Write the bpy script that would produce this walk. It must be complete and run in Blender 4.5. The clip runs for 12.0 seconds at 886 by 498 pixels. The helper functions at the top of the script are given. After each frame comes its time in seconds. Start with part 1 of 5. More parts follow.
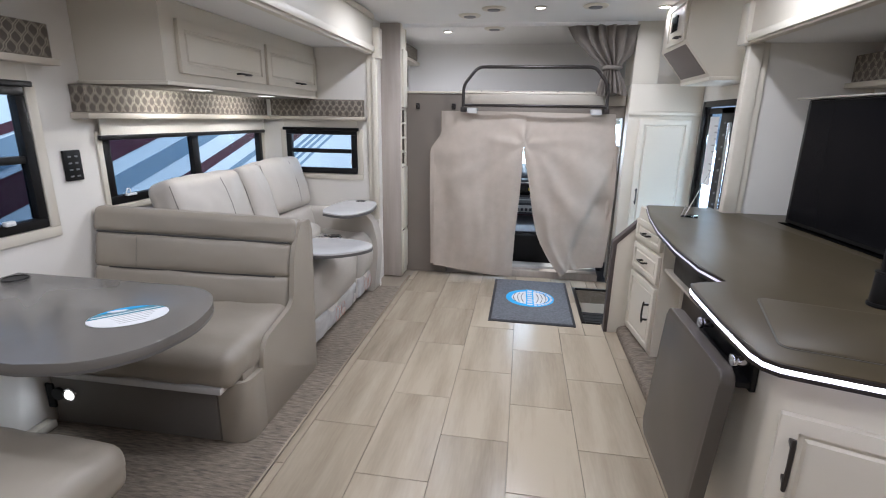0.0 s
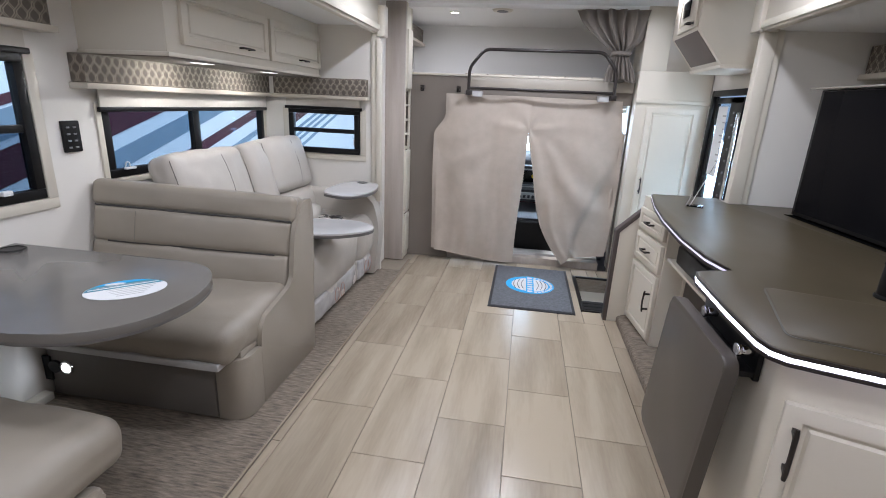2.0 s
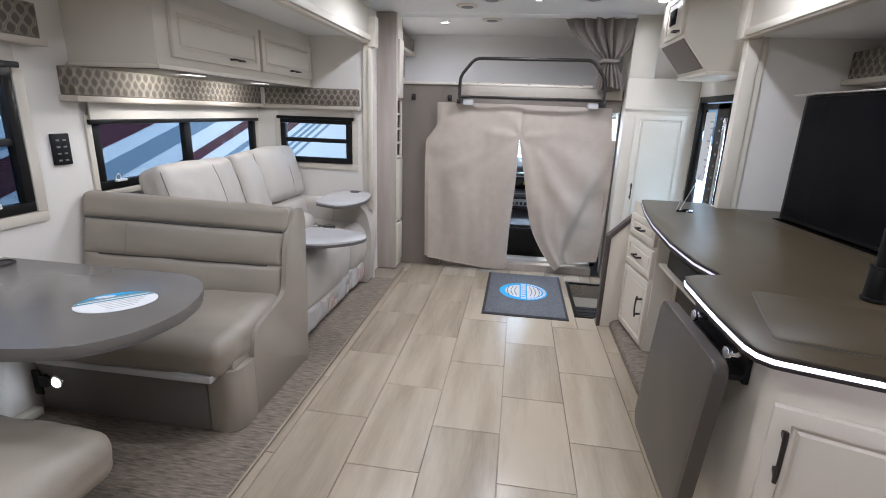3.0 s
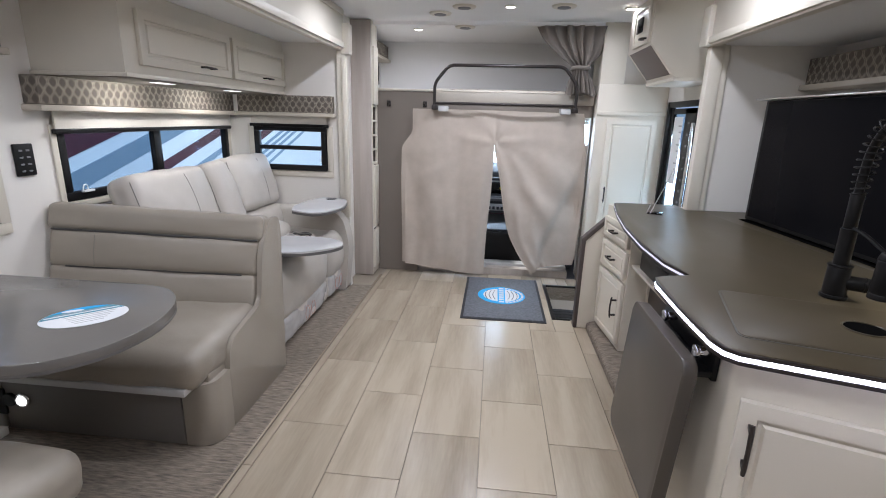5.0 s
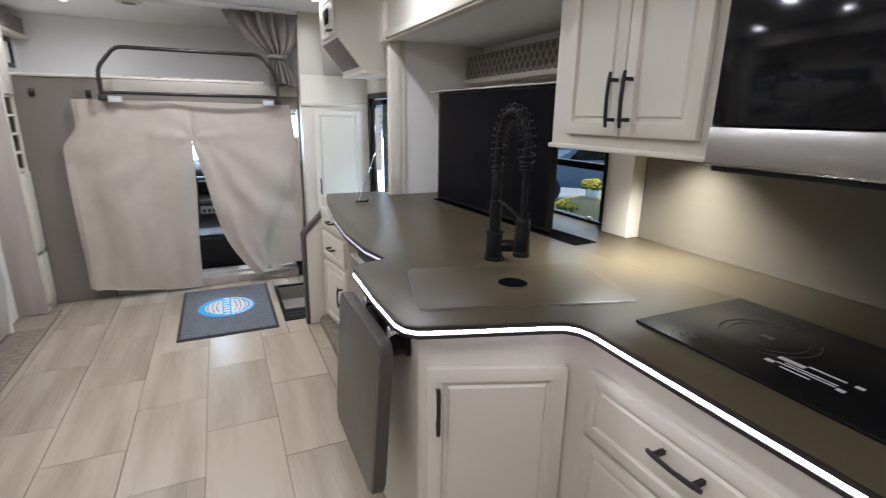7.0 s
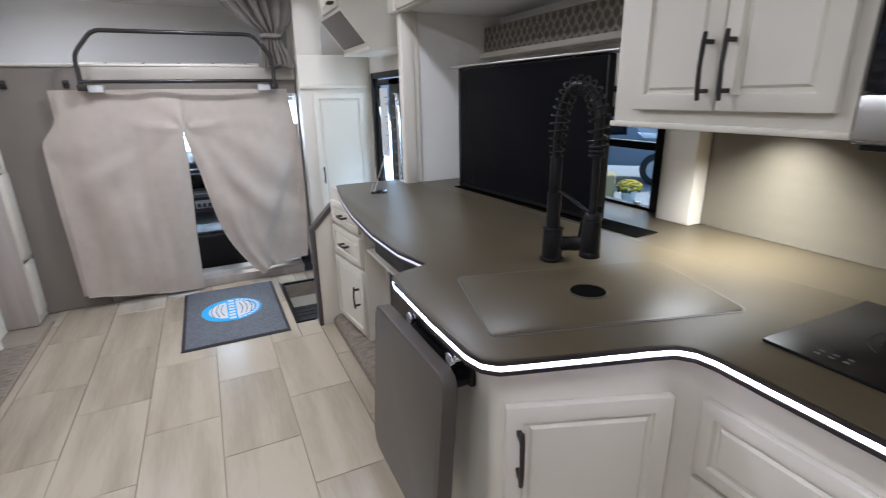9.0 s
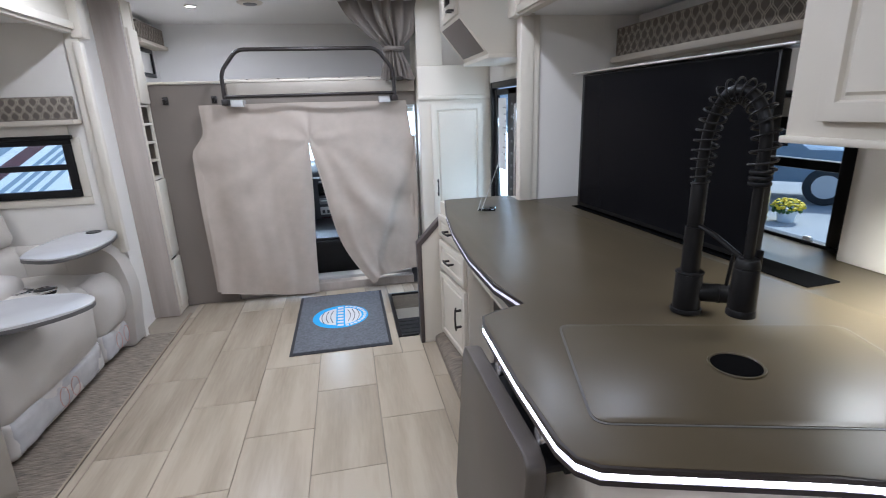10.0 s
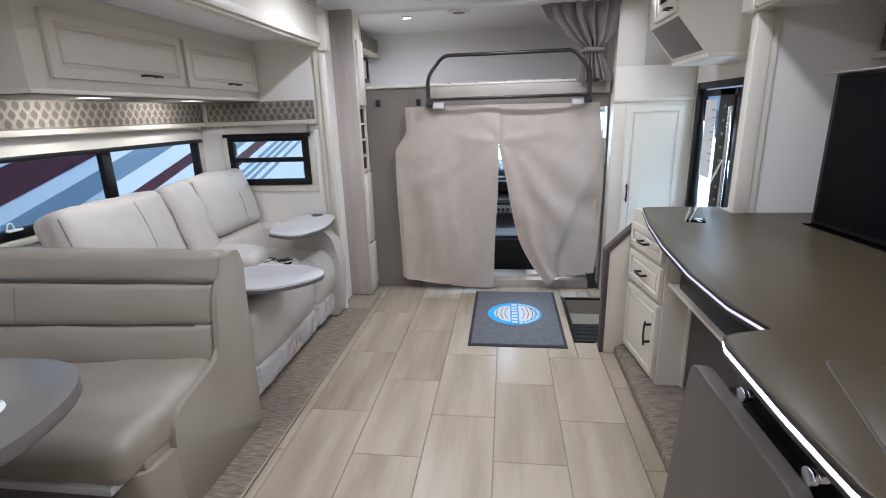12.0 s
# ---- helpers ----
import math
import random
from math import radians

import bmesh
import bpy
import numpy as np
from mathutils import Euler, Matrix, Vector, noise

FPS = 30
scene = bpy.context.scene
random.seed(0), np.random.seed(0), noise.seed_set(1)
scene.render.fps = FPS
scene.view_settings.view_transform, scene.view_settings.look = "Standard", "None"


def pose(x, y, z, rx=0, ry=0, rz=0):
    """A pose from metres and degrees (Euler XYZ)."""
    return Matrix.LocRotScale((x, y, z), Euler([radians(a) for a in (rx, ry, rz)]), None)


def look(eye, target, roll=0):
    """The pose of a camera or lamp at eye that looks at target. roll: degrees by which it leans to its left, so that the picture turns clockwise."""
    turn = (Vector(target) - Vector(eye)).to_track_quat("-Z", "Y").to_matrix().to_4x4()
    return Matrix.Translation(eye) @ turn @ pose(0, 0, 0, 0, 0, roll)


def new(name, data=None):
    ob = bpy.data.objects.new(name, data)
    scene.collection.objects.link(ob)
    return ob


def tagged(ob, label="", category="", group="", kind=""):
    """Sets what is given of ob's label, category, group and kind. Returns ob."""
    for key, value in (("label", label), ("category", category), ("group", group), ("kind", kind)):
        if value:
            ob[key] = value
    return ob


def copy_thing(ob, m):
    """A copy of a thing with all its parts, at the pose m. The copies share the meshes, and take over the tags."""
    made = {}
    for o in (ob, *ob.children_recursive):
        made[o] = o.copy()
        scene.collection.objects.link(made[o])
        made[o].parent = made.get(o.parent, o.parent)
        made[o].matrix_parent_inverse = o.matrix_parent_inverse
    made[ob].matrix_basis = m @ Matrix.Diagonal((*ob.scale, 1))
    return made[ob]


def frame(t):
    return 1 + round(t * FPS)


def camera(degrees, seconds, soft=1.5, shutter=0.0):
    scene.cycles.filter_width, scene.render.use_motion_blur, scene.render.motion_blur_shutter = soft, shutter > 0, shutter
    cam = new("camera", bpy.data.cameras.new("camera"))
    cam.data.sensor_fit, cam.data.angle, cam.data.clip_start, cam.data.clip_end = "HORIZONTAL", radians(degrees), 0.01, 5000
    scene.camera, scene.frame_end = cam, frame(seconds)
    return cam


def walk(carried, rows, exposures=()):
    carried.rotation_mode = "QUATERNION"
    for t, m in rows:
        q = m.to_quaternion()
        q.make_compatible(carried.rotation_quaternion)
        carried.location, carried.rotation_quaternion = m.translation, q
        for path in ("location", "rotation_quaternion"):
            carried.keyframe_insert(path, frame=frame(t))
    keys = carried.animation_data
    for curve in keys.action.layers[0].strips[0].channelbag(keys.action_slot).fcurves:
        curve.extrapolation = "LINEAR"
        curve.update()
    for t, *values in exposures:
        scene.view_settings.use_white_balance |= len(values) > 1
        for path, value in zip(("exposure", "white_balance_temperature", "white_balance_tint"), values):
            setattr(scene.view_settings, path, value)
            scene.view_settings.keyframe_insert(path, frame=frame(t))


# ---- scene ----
cam = camera(85.0, 12.0, soft=1.0, shutter=0.2)
PATH = [
    (0, (-0.011, -0.001, 1.396), (-0.312, 1.906, 0.874), 1.0),
    (0.5, (-0.032, -0.001, 1.38), (-0.427, 1.873, 0.803), 1.2),
    (1, (-0.027, 0.016, 1.368), (-0.403, 1.888, 0.774), 2.1),
    (1.5, (-0.025, 0.015, 1.371), (-0.349, 1.9, 0.786), 2.6),
    (2, (-0.024, 0.014, 1.372), (-0.319, 1.907, 0.797), 2.6),
    (2.5, (-0.019, 0.012, 1.373), (-0.307, 1.91, 0.813), 2.3),
    (3, (-0.013, 0.01, 1.376), (-0.288, 1.915, 0.832), 2.0),
    (5, (-0.002, 0.002, 1.382), (-0.192, 1.924, 0.861), 1.6),
    (5.5, (0.008, 0.007, 1.383), (-0.121, 1.934, 0.865), 1.1),
    (6, (0.043, 0.014, 1.389), (0.121, 1.943, 0.868), 0.5),
    (6.5, (0.119, 0.022, 1.384), (0.557, 1.899, 0.852), 0.4),
    (7, (0.171, 0.056, 1.384), (0.976, 1.808, 0.854), 0.9),
    (7.2, (0.173, 0.077, 1.394), (1.097, 1.77, 0.863), 1.1),
    (8.8, (0.11, 0.301, 1.398), (1.07, 1.95, 0.797), -0.8),
    (9, (0.123, 0.347, 1.385), (0.941, 2.068, 0.777), -1.2),
    (9.5, (0.2, 0.453, 1.393), (0.77, 2.283, 0.825), -1.8),
    (10, (0.248, 0.517, 1.389), (0.608, 2.402, 0.828), -2.0),
    (10.5, (0.245, 0.556, 1.382), (0.436, 2.459, 0.797), -2.7),
    (11, (0.163, 0.547, 1.4), (0.206, 2.455, 0.803), -3.0),
    (11.5, (0.089, 0.511, 1.413), (-0.048, 2.423, 0.84), -2.6),
    (12, (0.046, 0.48, 1.412), (-0.209, 2.388, 0.869), -1.8),
]
walk(cam, [(t, look(eye, target, roll)) for t, eye, target, roll in PATH],
     [(0, 0.41, 5980, 10.6), (3, 0.41, 5980, 11), (5.5, 0.41, 5960, 10.8), (7, 0.37, 6080, 10), (9, 0.39, 5800, 10), (10.5, 0.41, 5700, 10), (12, 0.39, 5850, 10.5)])

# ---- world and light ----
world = bpy.data.worlds.new("sky")
scene.world = world
world.use_nodes = True
wn = world.node_tree.nodes
sky = wn.new("ShaderNodeTexSky")
sky.sky_type, sky.sun_disc = "NISHITA", False
sky.sun_elevation, sky.sun_rotation = radians(48), radians(70)
sky.air_density, sky.dust_density = 1.0, 2.0
world.node_tree.links.new(sky.outputs[0], wn["Background"].inputs[0])
wn["Background"].inputs[1].default_value = 0.2
sun = new("sun", bpy.data.lights.new("sun", "SUN"))
sun.data.energy, sun.data.angle, sun.data.color = 3.0, radians(2), (1, 0.96, 0.9)
sun.matrix_world = look((6, 2.2, 7), (0, 0, 0))


def area_lamp(name, m, size_x, size_y, watts, colour, disk=False, spread=180):
    ob = new(name, bpy.data.lights.new(name, "AREA"))
    ob.data.shape = "DISK" if disk else "RECTANGLE"
    ob.data.size = size_x
    if not disk:
        ob.data.size_y = size_y
    ob.data.energy, ob.data.color, ob.data.spread = watts, colour, radians(spread)
    ob.matrix_world = m
    return ob


LAMPLIGHT = (1.0, 0.99, 1.05)

# ---- small builders ----
PARTS = {}


def thing(name, loc, label="", category="", group="", kind=""):
    ob = new(name)
    ob.location = loc
    ob.empty_display_size = 0.1
    PARTS[ob] = Vector(loc)
    return tagged(ob, label, category, group, kind)


def finish(ob, bm, material, smooth):
    bmesh.ops.recalc_face_normals(bm, faces=bm.faces)
    bm.to_mesh(ob.data)
    bm.free()
    ob.data.materials.append(material)
    if smooth:
        for p in ob.data.polygons:
            p.use_smooth = True
        try:
            ob.data.set_sharp_from_angle(angle=radians(smooth))
        except AttributeError:
            pass
    return ob


def part(name, bm, material, parent, label="", smooth=40):
    """One mesh, given in world metres, under a thing or a part."""
    base = PARTS[parent]
    bmesh.ops.translate(bm, verts=bm.verts, vec=-base)
    ob = new(name, bpy.data.meshes.new(name))
    finish(ob, bm, material, smooth)
    ob.parent = parent
    PARTS[ob] = base
    return tagged(ob, label)


def whole(name, bm, material, label="", category="", group="", kind="", smooth=40):
    """One mesh that is a thing of its own; its origin goes to the middle of its base."""
    lo = Vector([min(v.co[i] for v in bm.verts) for i in range(3)])
    hi = Vector([max(v.co[i] for v in bm.verts) for i in range(3)])
    base = Vector(((lo.x + hi.x) / 2, (lo.y + hi.y) / 2, lo.z))
    bmesh.ops.translate(bm, verts=bm.verts, vec=-base)
    ob = new(name, bpy.data.meshes.new(name))
    finish(ob, bm, material, smooth)
    ob.location = base
    PARTS[ob] = base
    return tagged(ob, label, category, group, kind)


def structure(name, bm, material, label=""):
    return whole(name, bm, material, label, kind="structure", category=name.split("_")[0])


def box(x0, x1, y0, y1, z0, z1, bevel=0.0, seg=2, into=None):
    bm = bmesh.new()
    bmesh.ops.create_cube(bm, size=1)
    bmesh.ops.scale(bm, verts=bm.verts, vec=(x1 - x0, y1 - y0, z1 - z0))
    bmesh.ops.translate(bm, verts=bm.verts, vec=((x0 + x1) / 2, (y0 + y1) / 2, (z0 + z1) / 2))
    if bevel:
        bmesh.ops.bevel(bm, geom=bm.edges, offset=bevel, segments=seg, affect="EDGES", profile=0.5)
    return merge(into, bm)


def merge(into, bm):
    if into is None:
        return bm
    me = bpy.data.meshes.new("tmp")
    bm.to_mesh(me)
    bm.free()
    into.from_mesh(me)
    bpy.data.meshes.remove(me)
    return into


def turned(bm, m):
    bmesh.ops.transform(bm, matrix=m, verts=bm.verts)
    return bm


def prism(outline, z0, z1, bevel=0.0, seg=2, into=None):
    """An outline of (x, y) drawn up from z0 to z1; the bevel rounds its rims."""
    bm = bmesh.new()
    low = [bm.verts.new((x, y, z0)) for x, y in outline]
    top = [bm.verts.new((x, y, z1)) for x, y in outline]
    bm.faces.new(low[::-1])
    bm.faces.new(top)
    n = len(outline)
    for i in range(n):
        bm.faces.new((low[i], low[(i + 1) % n], top[(i + 1) % n], top[i]))
    if bevel:
        rims = [e for e in bm.edges if abs(e.verts[0].co.z - e.verts[1].co.z) < 1e-6]
        bmesh.ops.bevel(bm, geom=rims, offset=bevel, segments=seg, affect="EDGES", profile=0.5)
    return merge(into, bm)


def prism_x(outline, x0, x1, bevel=0.0):
    """An outline of (y, z) drawn from x0 to x1."""
    m = Matrix(((0, 0, 1, 0), (1, 0, 0, 0), (0, 1, 0, 0), (0, 0, 0, 1)))
    return turned(prism(outline, x0, x1, bevel), m)


def prism_y(outline, y0, y1, bevel=0.0):
    """An outline of (x, z) drawn from y0 to y1."""
    m = Matrix(((1, 0, 0, 0), (0, 0, 1, 0), (0, 1, 0, 0), (0, 0, 0, 1)))
    return turned(prism(outline, y0, y1, bevel), m)


def rounded(outline, radii, steps=6):
    """The outline with its corners rounded by the radii."""
    out = []
    n = len(outline)
    for i in range(n):
        p, a, b = Vector(outline[i]), Vector(outline[i - 1]), Vector(outline[(i + 1) % n])
        r = radii[i] if i < len(radii) else 0
        if r <= 0:
            out.append(tuple(p))
            continue
        p0, p1 = p + (a - p).normalized() * r, p + (b - p).normalized() * r
        for k in range(steps + 1):
            t = k / steps
            out.append(tuple(p0 * (1 - t) ** 2 + p * 2 * t * (1 - t) + p1 * t * t))
    return out


def tube(points, r, n=10, closed=False, into=None):
    bm = bmesh.new()
    pts = [Vector(p) for p in points]
    rings = []
    up = None
    for i, p in enumerate(pts):
        a = pts[i - 1] if i or closed else p
        b = pts[(i + 1) % len(pts)] if i + 1 < len(pts) or closed else p
        d = (b - a).normalized()
        if up is None:
            up = d.orthogonal().normalized()
        up = (up - d * up.dot(d)).normalized()
        side = d.cross(up)
        rr = r[i] if isinstance(r, (list, tuple)) else r
        rings.append([bm.verts.new(p + (up * math.cos(2 * math.pi * k / n) + side * math.sin(2 * math.pi * k / n)) * rr) for k in range(n)])
    for i in range(len(rings) - (0 if closed else 1)):
        q, w = rings[i], rings[(i + 1) % len(rings)]
        for k in range(n):
            bm.faces.new((q[k], q[(k + 1) % n], w[(k + 1) % n], w[k]))
    if not closed:
        bm.faces.new(rings[0])
        bm.faces.new(rings[-1][::-1])
    return merge(into, bm)


def arc(points, r, steps=6):
    """A 3D polyline with its inner corners rounded."""
    pts = [Vector(p) for p in points]
    out = [pts[0]]
    for i in range(1, len(pts) - 1):
        p = pts[i]
        a, b = p + (pts[i - 1] - p).normalized() * r, p + (pts[i + 1] - p).normalized() * r
        for k in range(steps + 1):
            t = k / steps
            out.append(a * (1 - t) ** 2 + p * 2 * t * (1 - t) + b * t * t)
    out.append(pts[-1])
    return out


def cyl(x, y, z0, z1, r, n=24, r2=None, bevel=0.0, into=None):
    bm = bmesh.new()
    bmesh.ops.create_cone(bm, cap_ends=True, segments=n, radius1=r, radius2=r if r2 is None else r2, depth=z1 - z0)
    bmesh.ops.translate(bm, verts=bm.verts, vec=(x, y, (z0 + z1) / 2))
    if bevel:
        rims = [e for e in bm.edges if len(e.link_faces) == 2 and any(len(f.verts) > 4 for f in e.link_faces)]
        bmesh.ops.bevel(bm, geom=rims, offset=bevel, segments=2, affect="EDGES", profile=0.5)
    return merge(into, bm)


def cushion(hx, hy, hz, r, puff=(0, 0, 0), inner=5, crease=0.0, seed=0):
    """A stuffed block about the origin: rounded edges, faces that swell, and slight creases."""
    bm = bmesh.new()

    def samples(h):
        q = min(r, h * 0.95)
        mid = [-(h - q) + 2 * (h - q) * k / inner for k in range(inner + 1)]
        return [-h, -(h - q) - q * 0.42] + mid + [h - q + q * 0.42, h]
    s = [samples(h) for h in (hx, hy, hz)]
    half = Vector((hx, hy, hz))
    for axis in range(3):
        u, v = [a for a in range(3) if a != axis]
        for sign in (-1, 1):
            grid = []
            for a in s[u]:
                row = []
                for b in s[v]:
                    p = Vector((0, 0, 0))
                    p[axis], p[u], p[v] = sign * half[axis], a, b
                    q = Vector([max(-(half[i] - min(r, half[i] * 0.95)), min(half[i] - min(r, half[i] * 0.95), p[i])) for i in range(3)])
                    d = p - q
                    rr = [min(r, half[i] * 0.95) for i in range(3)]
                    nrm = d.normalized()
                    w = q + Vector([nrm[i] * rr[i] for i in range(3)])
                    f = [1 - (w[i] / half[i]) ** 2 for i in range(3)]
                    for i in range(3):
                        j, k = [e for e in range(3) if e != i]
                        w[i] += puff[i] * (1 if w[i] > 0 else -1) * max(0, f[j]) * max(0, f[k]) * abs(w[i] / half[i])
                    if crease:
                        c = Vector((w.x * 9 + seed, w.y * 9, w.z * 9))
                        w += nrm * (noise.noise(c) * crease + noise.noise(c * 2.7) * crease * 0.4)
                    row.append(bm.verts.new(w))
                grid.append(row)
            for i in range(len(grid) - 1):
                for j in range(len(grid[0]) - 1):
                    bm.faces.new((grid[i][j], grid[i + 1][j], grid[i + 1][j + 1], grid[i][j + 1]))
    bmesh.ops.remove_doubles(bm, verts=bm.verts, dist=1e-5)
    return bm


def sheet(fn, nu, nv, thick=0.003):
    """A cloth: fn(u, v) gives the place; drawn with two sides and a thickness along y."""
    bm = bmesh.new()
    g = [[[bm.verts.new(Vector(fn(i / nu, j / nv)) + Vector((0, d, 0))) for j in range(nv + 1)] for i in range(nu + 1)] for d in (0, thick)]
    for i in range(nu):
        for j in range(nv):
            for s in g:
                bm.faces.new((s[i][j], s[i + 1][j], s[i + 1][j + 1], s[i][j + 1]))
    for i in range(nu):
        for j in (0, nv):
            bm.faces.new((g[0][i][j], g[0][i + 1][j], g[1][i + 1][j], g[1][i][j]))
    for j in range(nv):
        for i in (0, nu):
            bm.faces.new((g[0][i][j], g[0][i][j + 1], g[1][i][j + 1], g[1][i][j]))
    return bm


def path_at(points, t):
    """A point on a smooth curve through the points."""
    n = len(points) - 1
    i = min(int(t * n), n - 1)
    f = t * n - i
    p = [Vector(points[max(0, min(n, k))]) for k in (i - 1, i, i + 1, i + 2)]
    return 0.5 * (2 * p[1] + (p[2] - p[0]) * f + (2 * p[0] - 5 * p[1] + 4 * p[2] - p[3]) * f * f + (3 * p[1] - p[0] - 3 * p[2] + p[3]) * f ** 3)


# ---- materials ----
def mat(name, colour, rough=0.5, metal=0.0, vary=0.06, scale=4.0, grain=120.0, bump=0.0, coat=0.0, stretch=(1, 1, 1), rand=0.0, second=None, emit=0.0):
    m = bpy.data.materials.new(name)
    m.use_nodes = True
    nt = m.node_tree
    b = nt.nodes["Principled BSDF"]
    link = nt.links.new
    co = nt.nodes.new("ShaderNodeTexCoord")
    mp = nt.nodes.new("ShaderNodeMapping")
    mp.inputs["Scale"].default_value = stretch
    link(co.outputs["Object"], mp.inputs["Vector"])
    vec = mp.outputs["Vector"]
    info = nt.nodes.new("ShaderNodeObjectInfo")
    if rand:
        sh = nt.nodes.new("ShaderNodeVectorMath")
        sh.operation = "MULTIPLY_ADD"
        sh.inputs[1].default_value, sh.inputs[2].default_value = (1, 1, 1), (0, 0, 0)
        cmb = nt.nodes.new("ShaderNodeCombineXYZ")
        mul = nt.nodes.new("ShaderNodeMath")
        mul.operation = "MULTIPLY"
        mul.inputs[1].default_value = 37.0
        link(info.outputs["Random"], mul.inputs[0])
        for k in range(3):
            link(mul.outputs[0], cmb.inputs[k])
        link(vec, sh.inputs[0])
        link(cmb.outputs[0], sh.inputs[2])
        vec = sh.outputs[0]
    n1 = nt.nodes.new("ShaderNodeTexNoise")
    n1.inputs["Scale"].default_value, n1.inputs["Detail"].default_value = scale, 3
    n2 = nt.nodes.new("ShaderNodeTexNoise")
    n2.inputs["Scale"].default_value, n2.inputs["Detail"].default_value = grain, 2
    link(vec, n1.inputs["Vector"])
    link(vec, n2.inputs["Vector"])
    mx = nt.nodes.new("ShaderNodeMix")
    mx.data_type = "RGBA"
    c2 = second or [min(1, c * (1 + vary)) for c in colour]
    c1 = colour if second else [c * (1 - vary) for c in colour]
    mx.inputs["A"].default_value, mx.inputs["B"].default_value = (*c1, 1), (*c2, 1)
    add = nt.nodes.new("ShaderNodeMath")
    add.operation = "MULTIPLY_ADD"
    add.inputs[1].default_value = 0.35
    sub = nt.nodes.new("ShaderNodeMath")
    sub.operation = "MULTIPLY_ADD"
    sub.inputs[1].default_value, sub.inputs[2].default_value = 1.6, -0.48
    link(n1.outputs["Fac"], sub.inputs[0])
    link(n2.outputs["Fac"], add.inputs[0])
    link(sub.outputs[0], add.inputs[2])
    fac = add.outputs[0]
    if rand:
        rr = nt.nodes.new("ShaderNodeMath")
        rr.operation = "MULTIPLY_ADD"
        rr.inputs[1].default_value = rand
        link(info.outputs["Random"], rr.inputs[0])
        link(fac, rr.inputs[2])
        fac = rr.outputs[0]
    link(fac, mx.inputs["Factor"])
    link(mx.outputs["Result"], b.inputs["Base Color"])
    b.inputs["Metallic"].default_value = metal
    rg = nt.nodes.new("ShaderNodeMath")
    rg.operation = "MULTIPLY_ADD"
    rg.inputs[1].default_value, rg.inputs[2].default_value = 0.16 * rough, rough * 0.92
    link(n1.outputs["Fac"], rg.inputs[0])
    link(rg.outputs[0], b.inputs["Roughness"])
    b.inputs["Coat Weight"].default_value = coat
    b.inputs["Coat Roughness"].default_value = 0.12
    if bump:
        bp = nt.nodes.new("ShaderNodeBump")
        bp.inputs["Strength"].default_value, bp.inputs["Distance"].default_value = bump, 0.002
        link(n2.outputs["Fac"], bp.inputs["Height"])
        link(bp.outputs["Normal"], b.inputs["Normal"])
    if emit:
        b.inputs["Emission Color"].default_value = (*colour, 1)
        b.inputs["Emission Strength"].default_value = emit
    return m


def glow(name, colour, strength):
    m = bpy.data.materials.new(name)
    m.use_nodes = True
    b = m.node_tree.nodes["Principled BSDF"]
    b.inputs["Base Color"].default_value = (0.8, 0.8, 0.8, 1)
    b.inputs["Emission Color"].default_value = (*colour, 1)
    b.inputs["Emission Strength"].default_value = strength
    return m


def glass(name, tint, rough=0.0):
    m = bpy.data.materials.new(name)
    m.use_nodes = True
    b = m.node_tree.nodes["Principled BSDF"]
    b.inputs["Base Color"].default_value = (*tint, 1)
    b.inputs["Transmission Weight"].default_value = 1.0
    b.inputs["Roughness"].default_value = rough
    b.inputs["IOR"].default_value = 1.1
    return m


def lattice(name, ground, line):
    """A woven cloth with a lattice of long hexagons, 5 cm wide."""
    m = mat(name, ground, 0.85, vary=0.12, scale=30, grain=500, bump=0.3)
    nt = m.node_tree
    link = nt.links.new
    b = nt.nodes["Principled BSDF"]
    co = nt.nodes.new("ShaderNodeTexCoord")
    sep = nt.nodes.new("ShaderNodeSeparateXYZ")
    link(co.outputs["Object"], sep.inputs[0])

    def op(kind, a, c=None, d=None):
        nd = nt.nodes.new("ShaderNodeMath")
        nd.operation = kind
        for k, v in enumerate((a, c, d)):
            if v is None:
                continue
            if isinstance(v, (int, float)):
                nd.inputs[k].default_value = v
            else:
                link(v, nd.inputs[k])
        return nd.outputs[0]
    along = op("ADD", sep.outputs[0], sep.outputs[1])
    u = op("DIVIDE", along, 0.051)
    v = op("DIVIDE", sep.outputs[2], 0.076)
    tri = op("PINGPONG", v, 0.5)
    lim = op("MINIMUM", op("MAXIMUM", op("SUBTRACT", op("MULTIPLY", tri, 1.45), 0.11), 0.0), 0.5)
    lines = None
    for sgn, off in ((1, -0.10), (1, 0.10), (-1, -0.10), (-1, 0.10)):
        w = op("ADD", op("MULTIPLY", lim, sgn), op("ADD", u, off))
        near = op("LESS_THAN", op("PINGPONG", w, 0.5), 0.040)
        lines = near if lines is None else op("MAXIMUM", lines, near)
    mx = nt.nodes.new("ShaderNodeMix")
    mx.data_type = "RGBA"
    old = b.inputs["Base Color"].links[0].from_socket
    link(op("MULTIPLY", lines, 0.85), mx.inputs["Factor"])
    link(old, mx.inputs["A"])
    mx.inputs["B"].default_value = (*line, 1)
    link(mx.outputs["Result"], b.inputs["Base Color"])
    return m


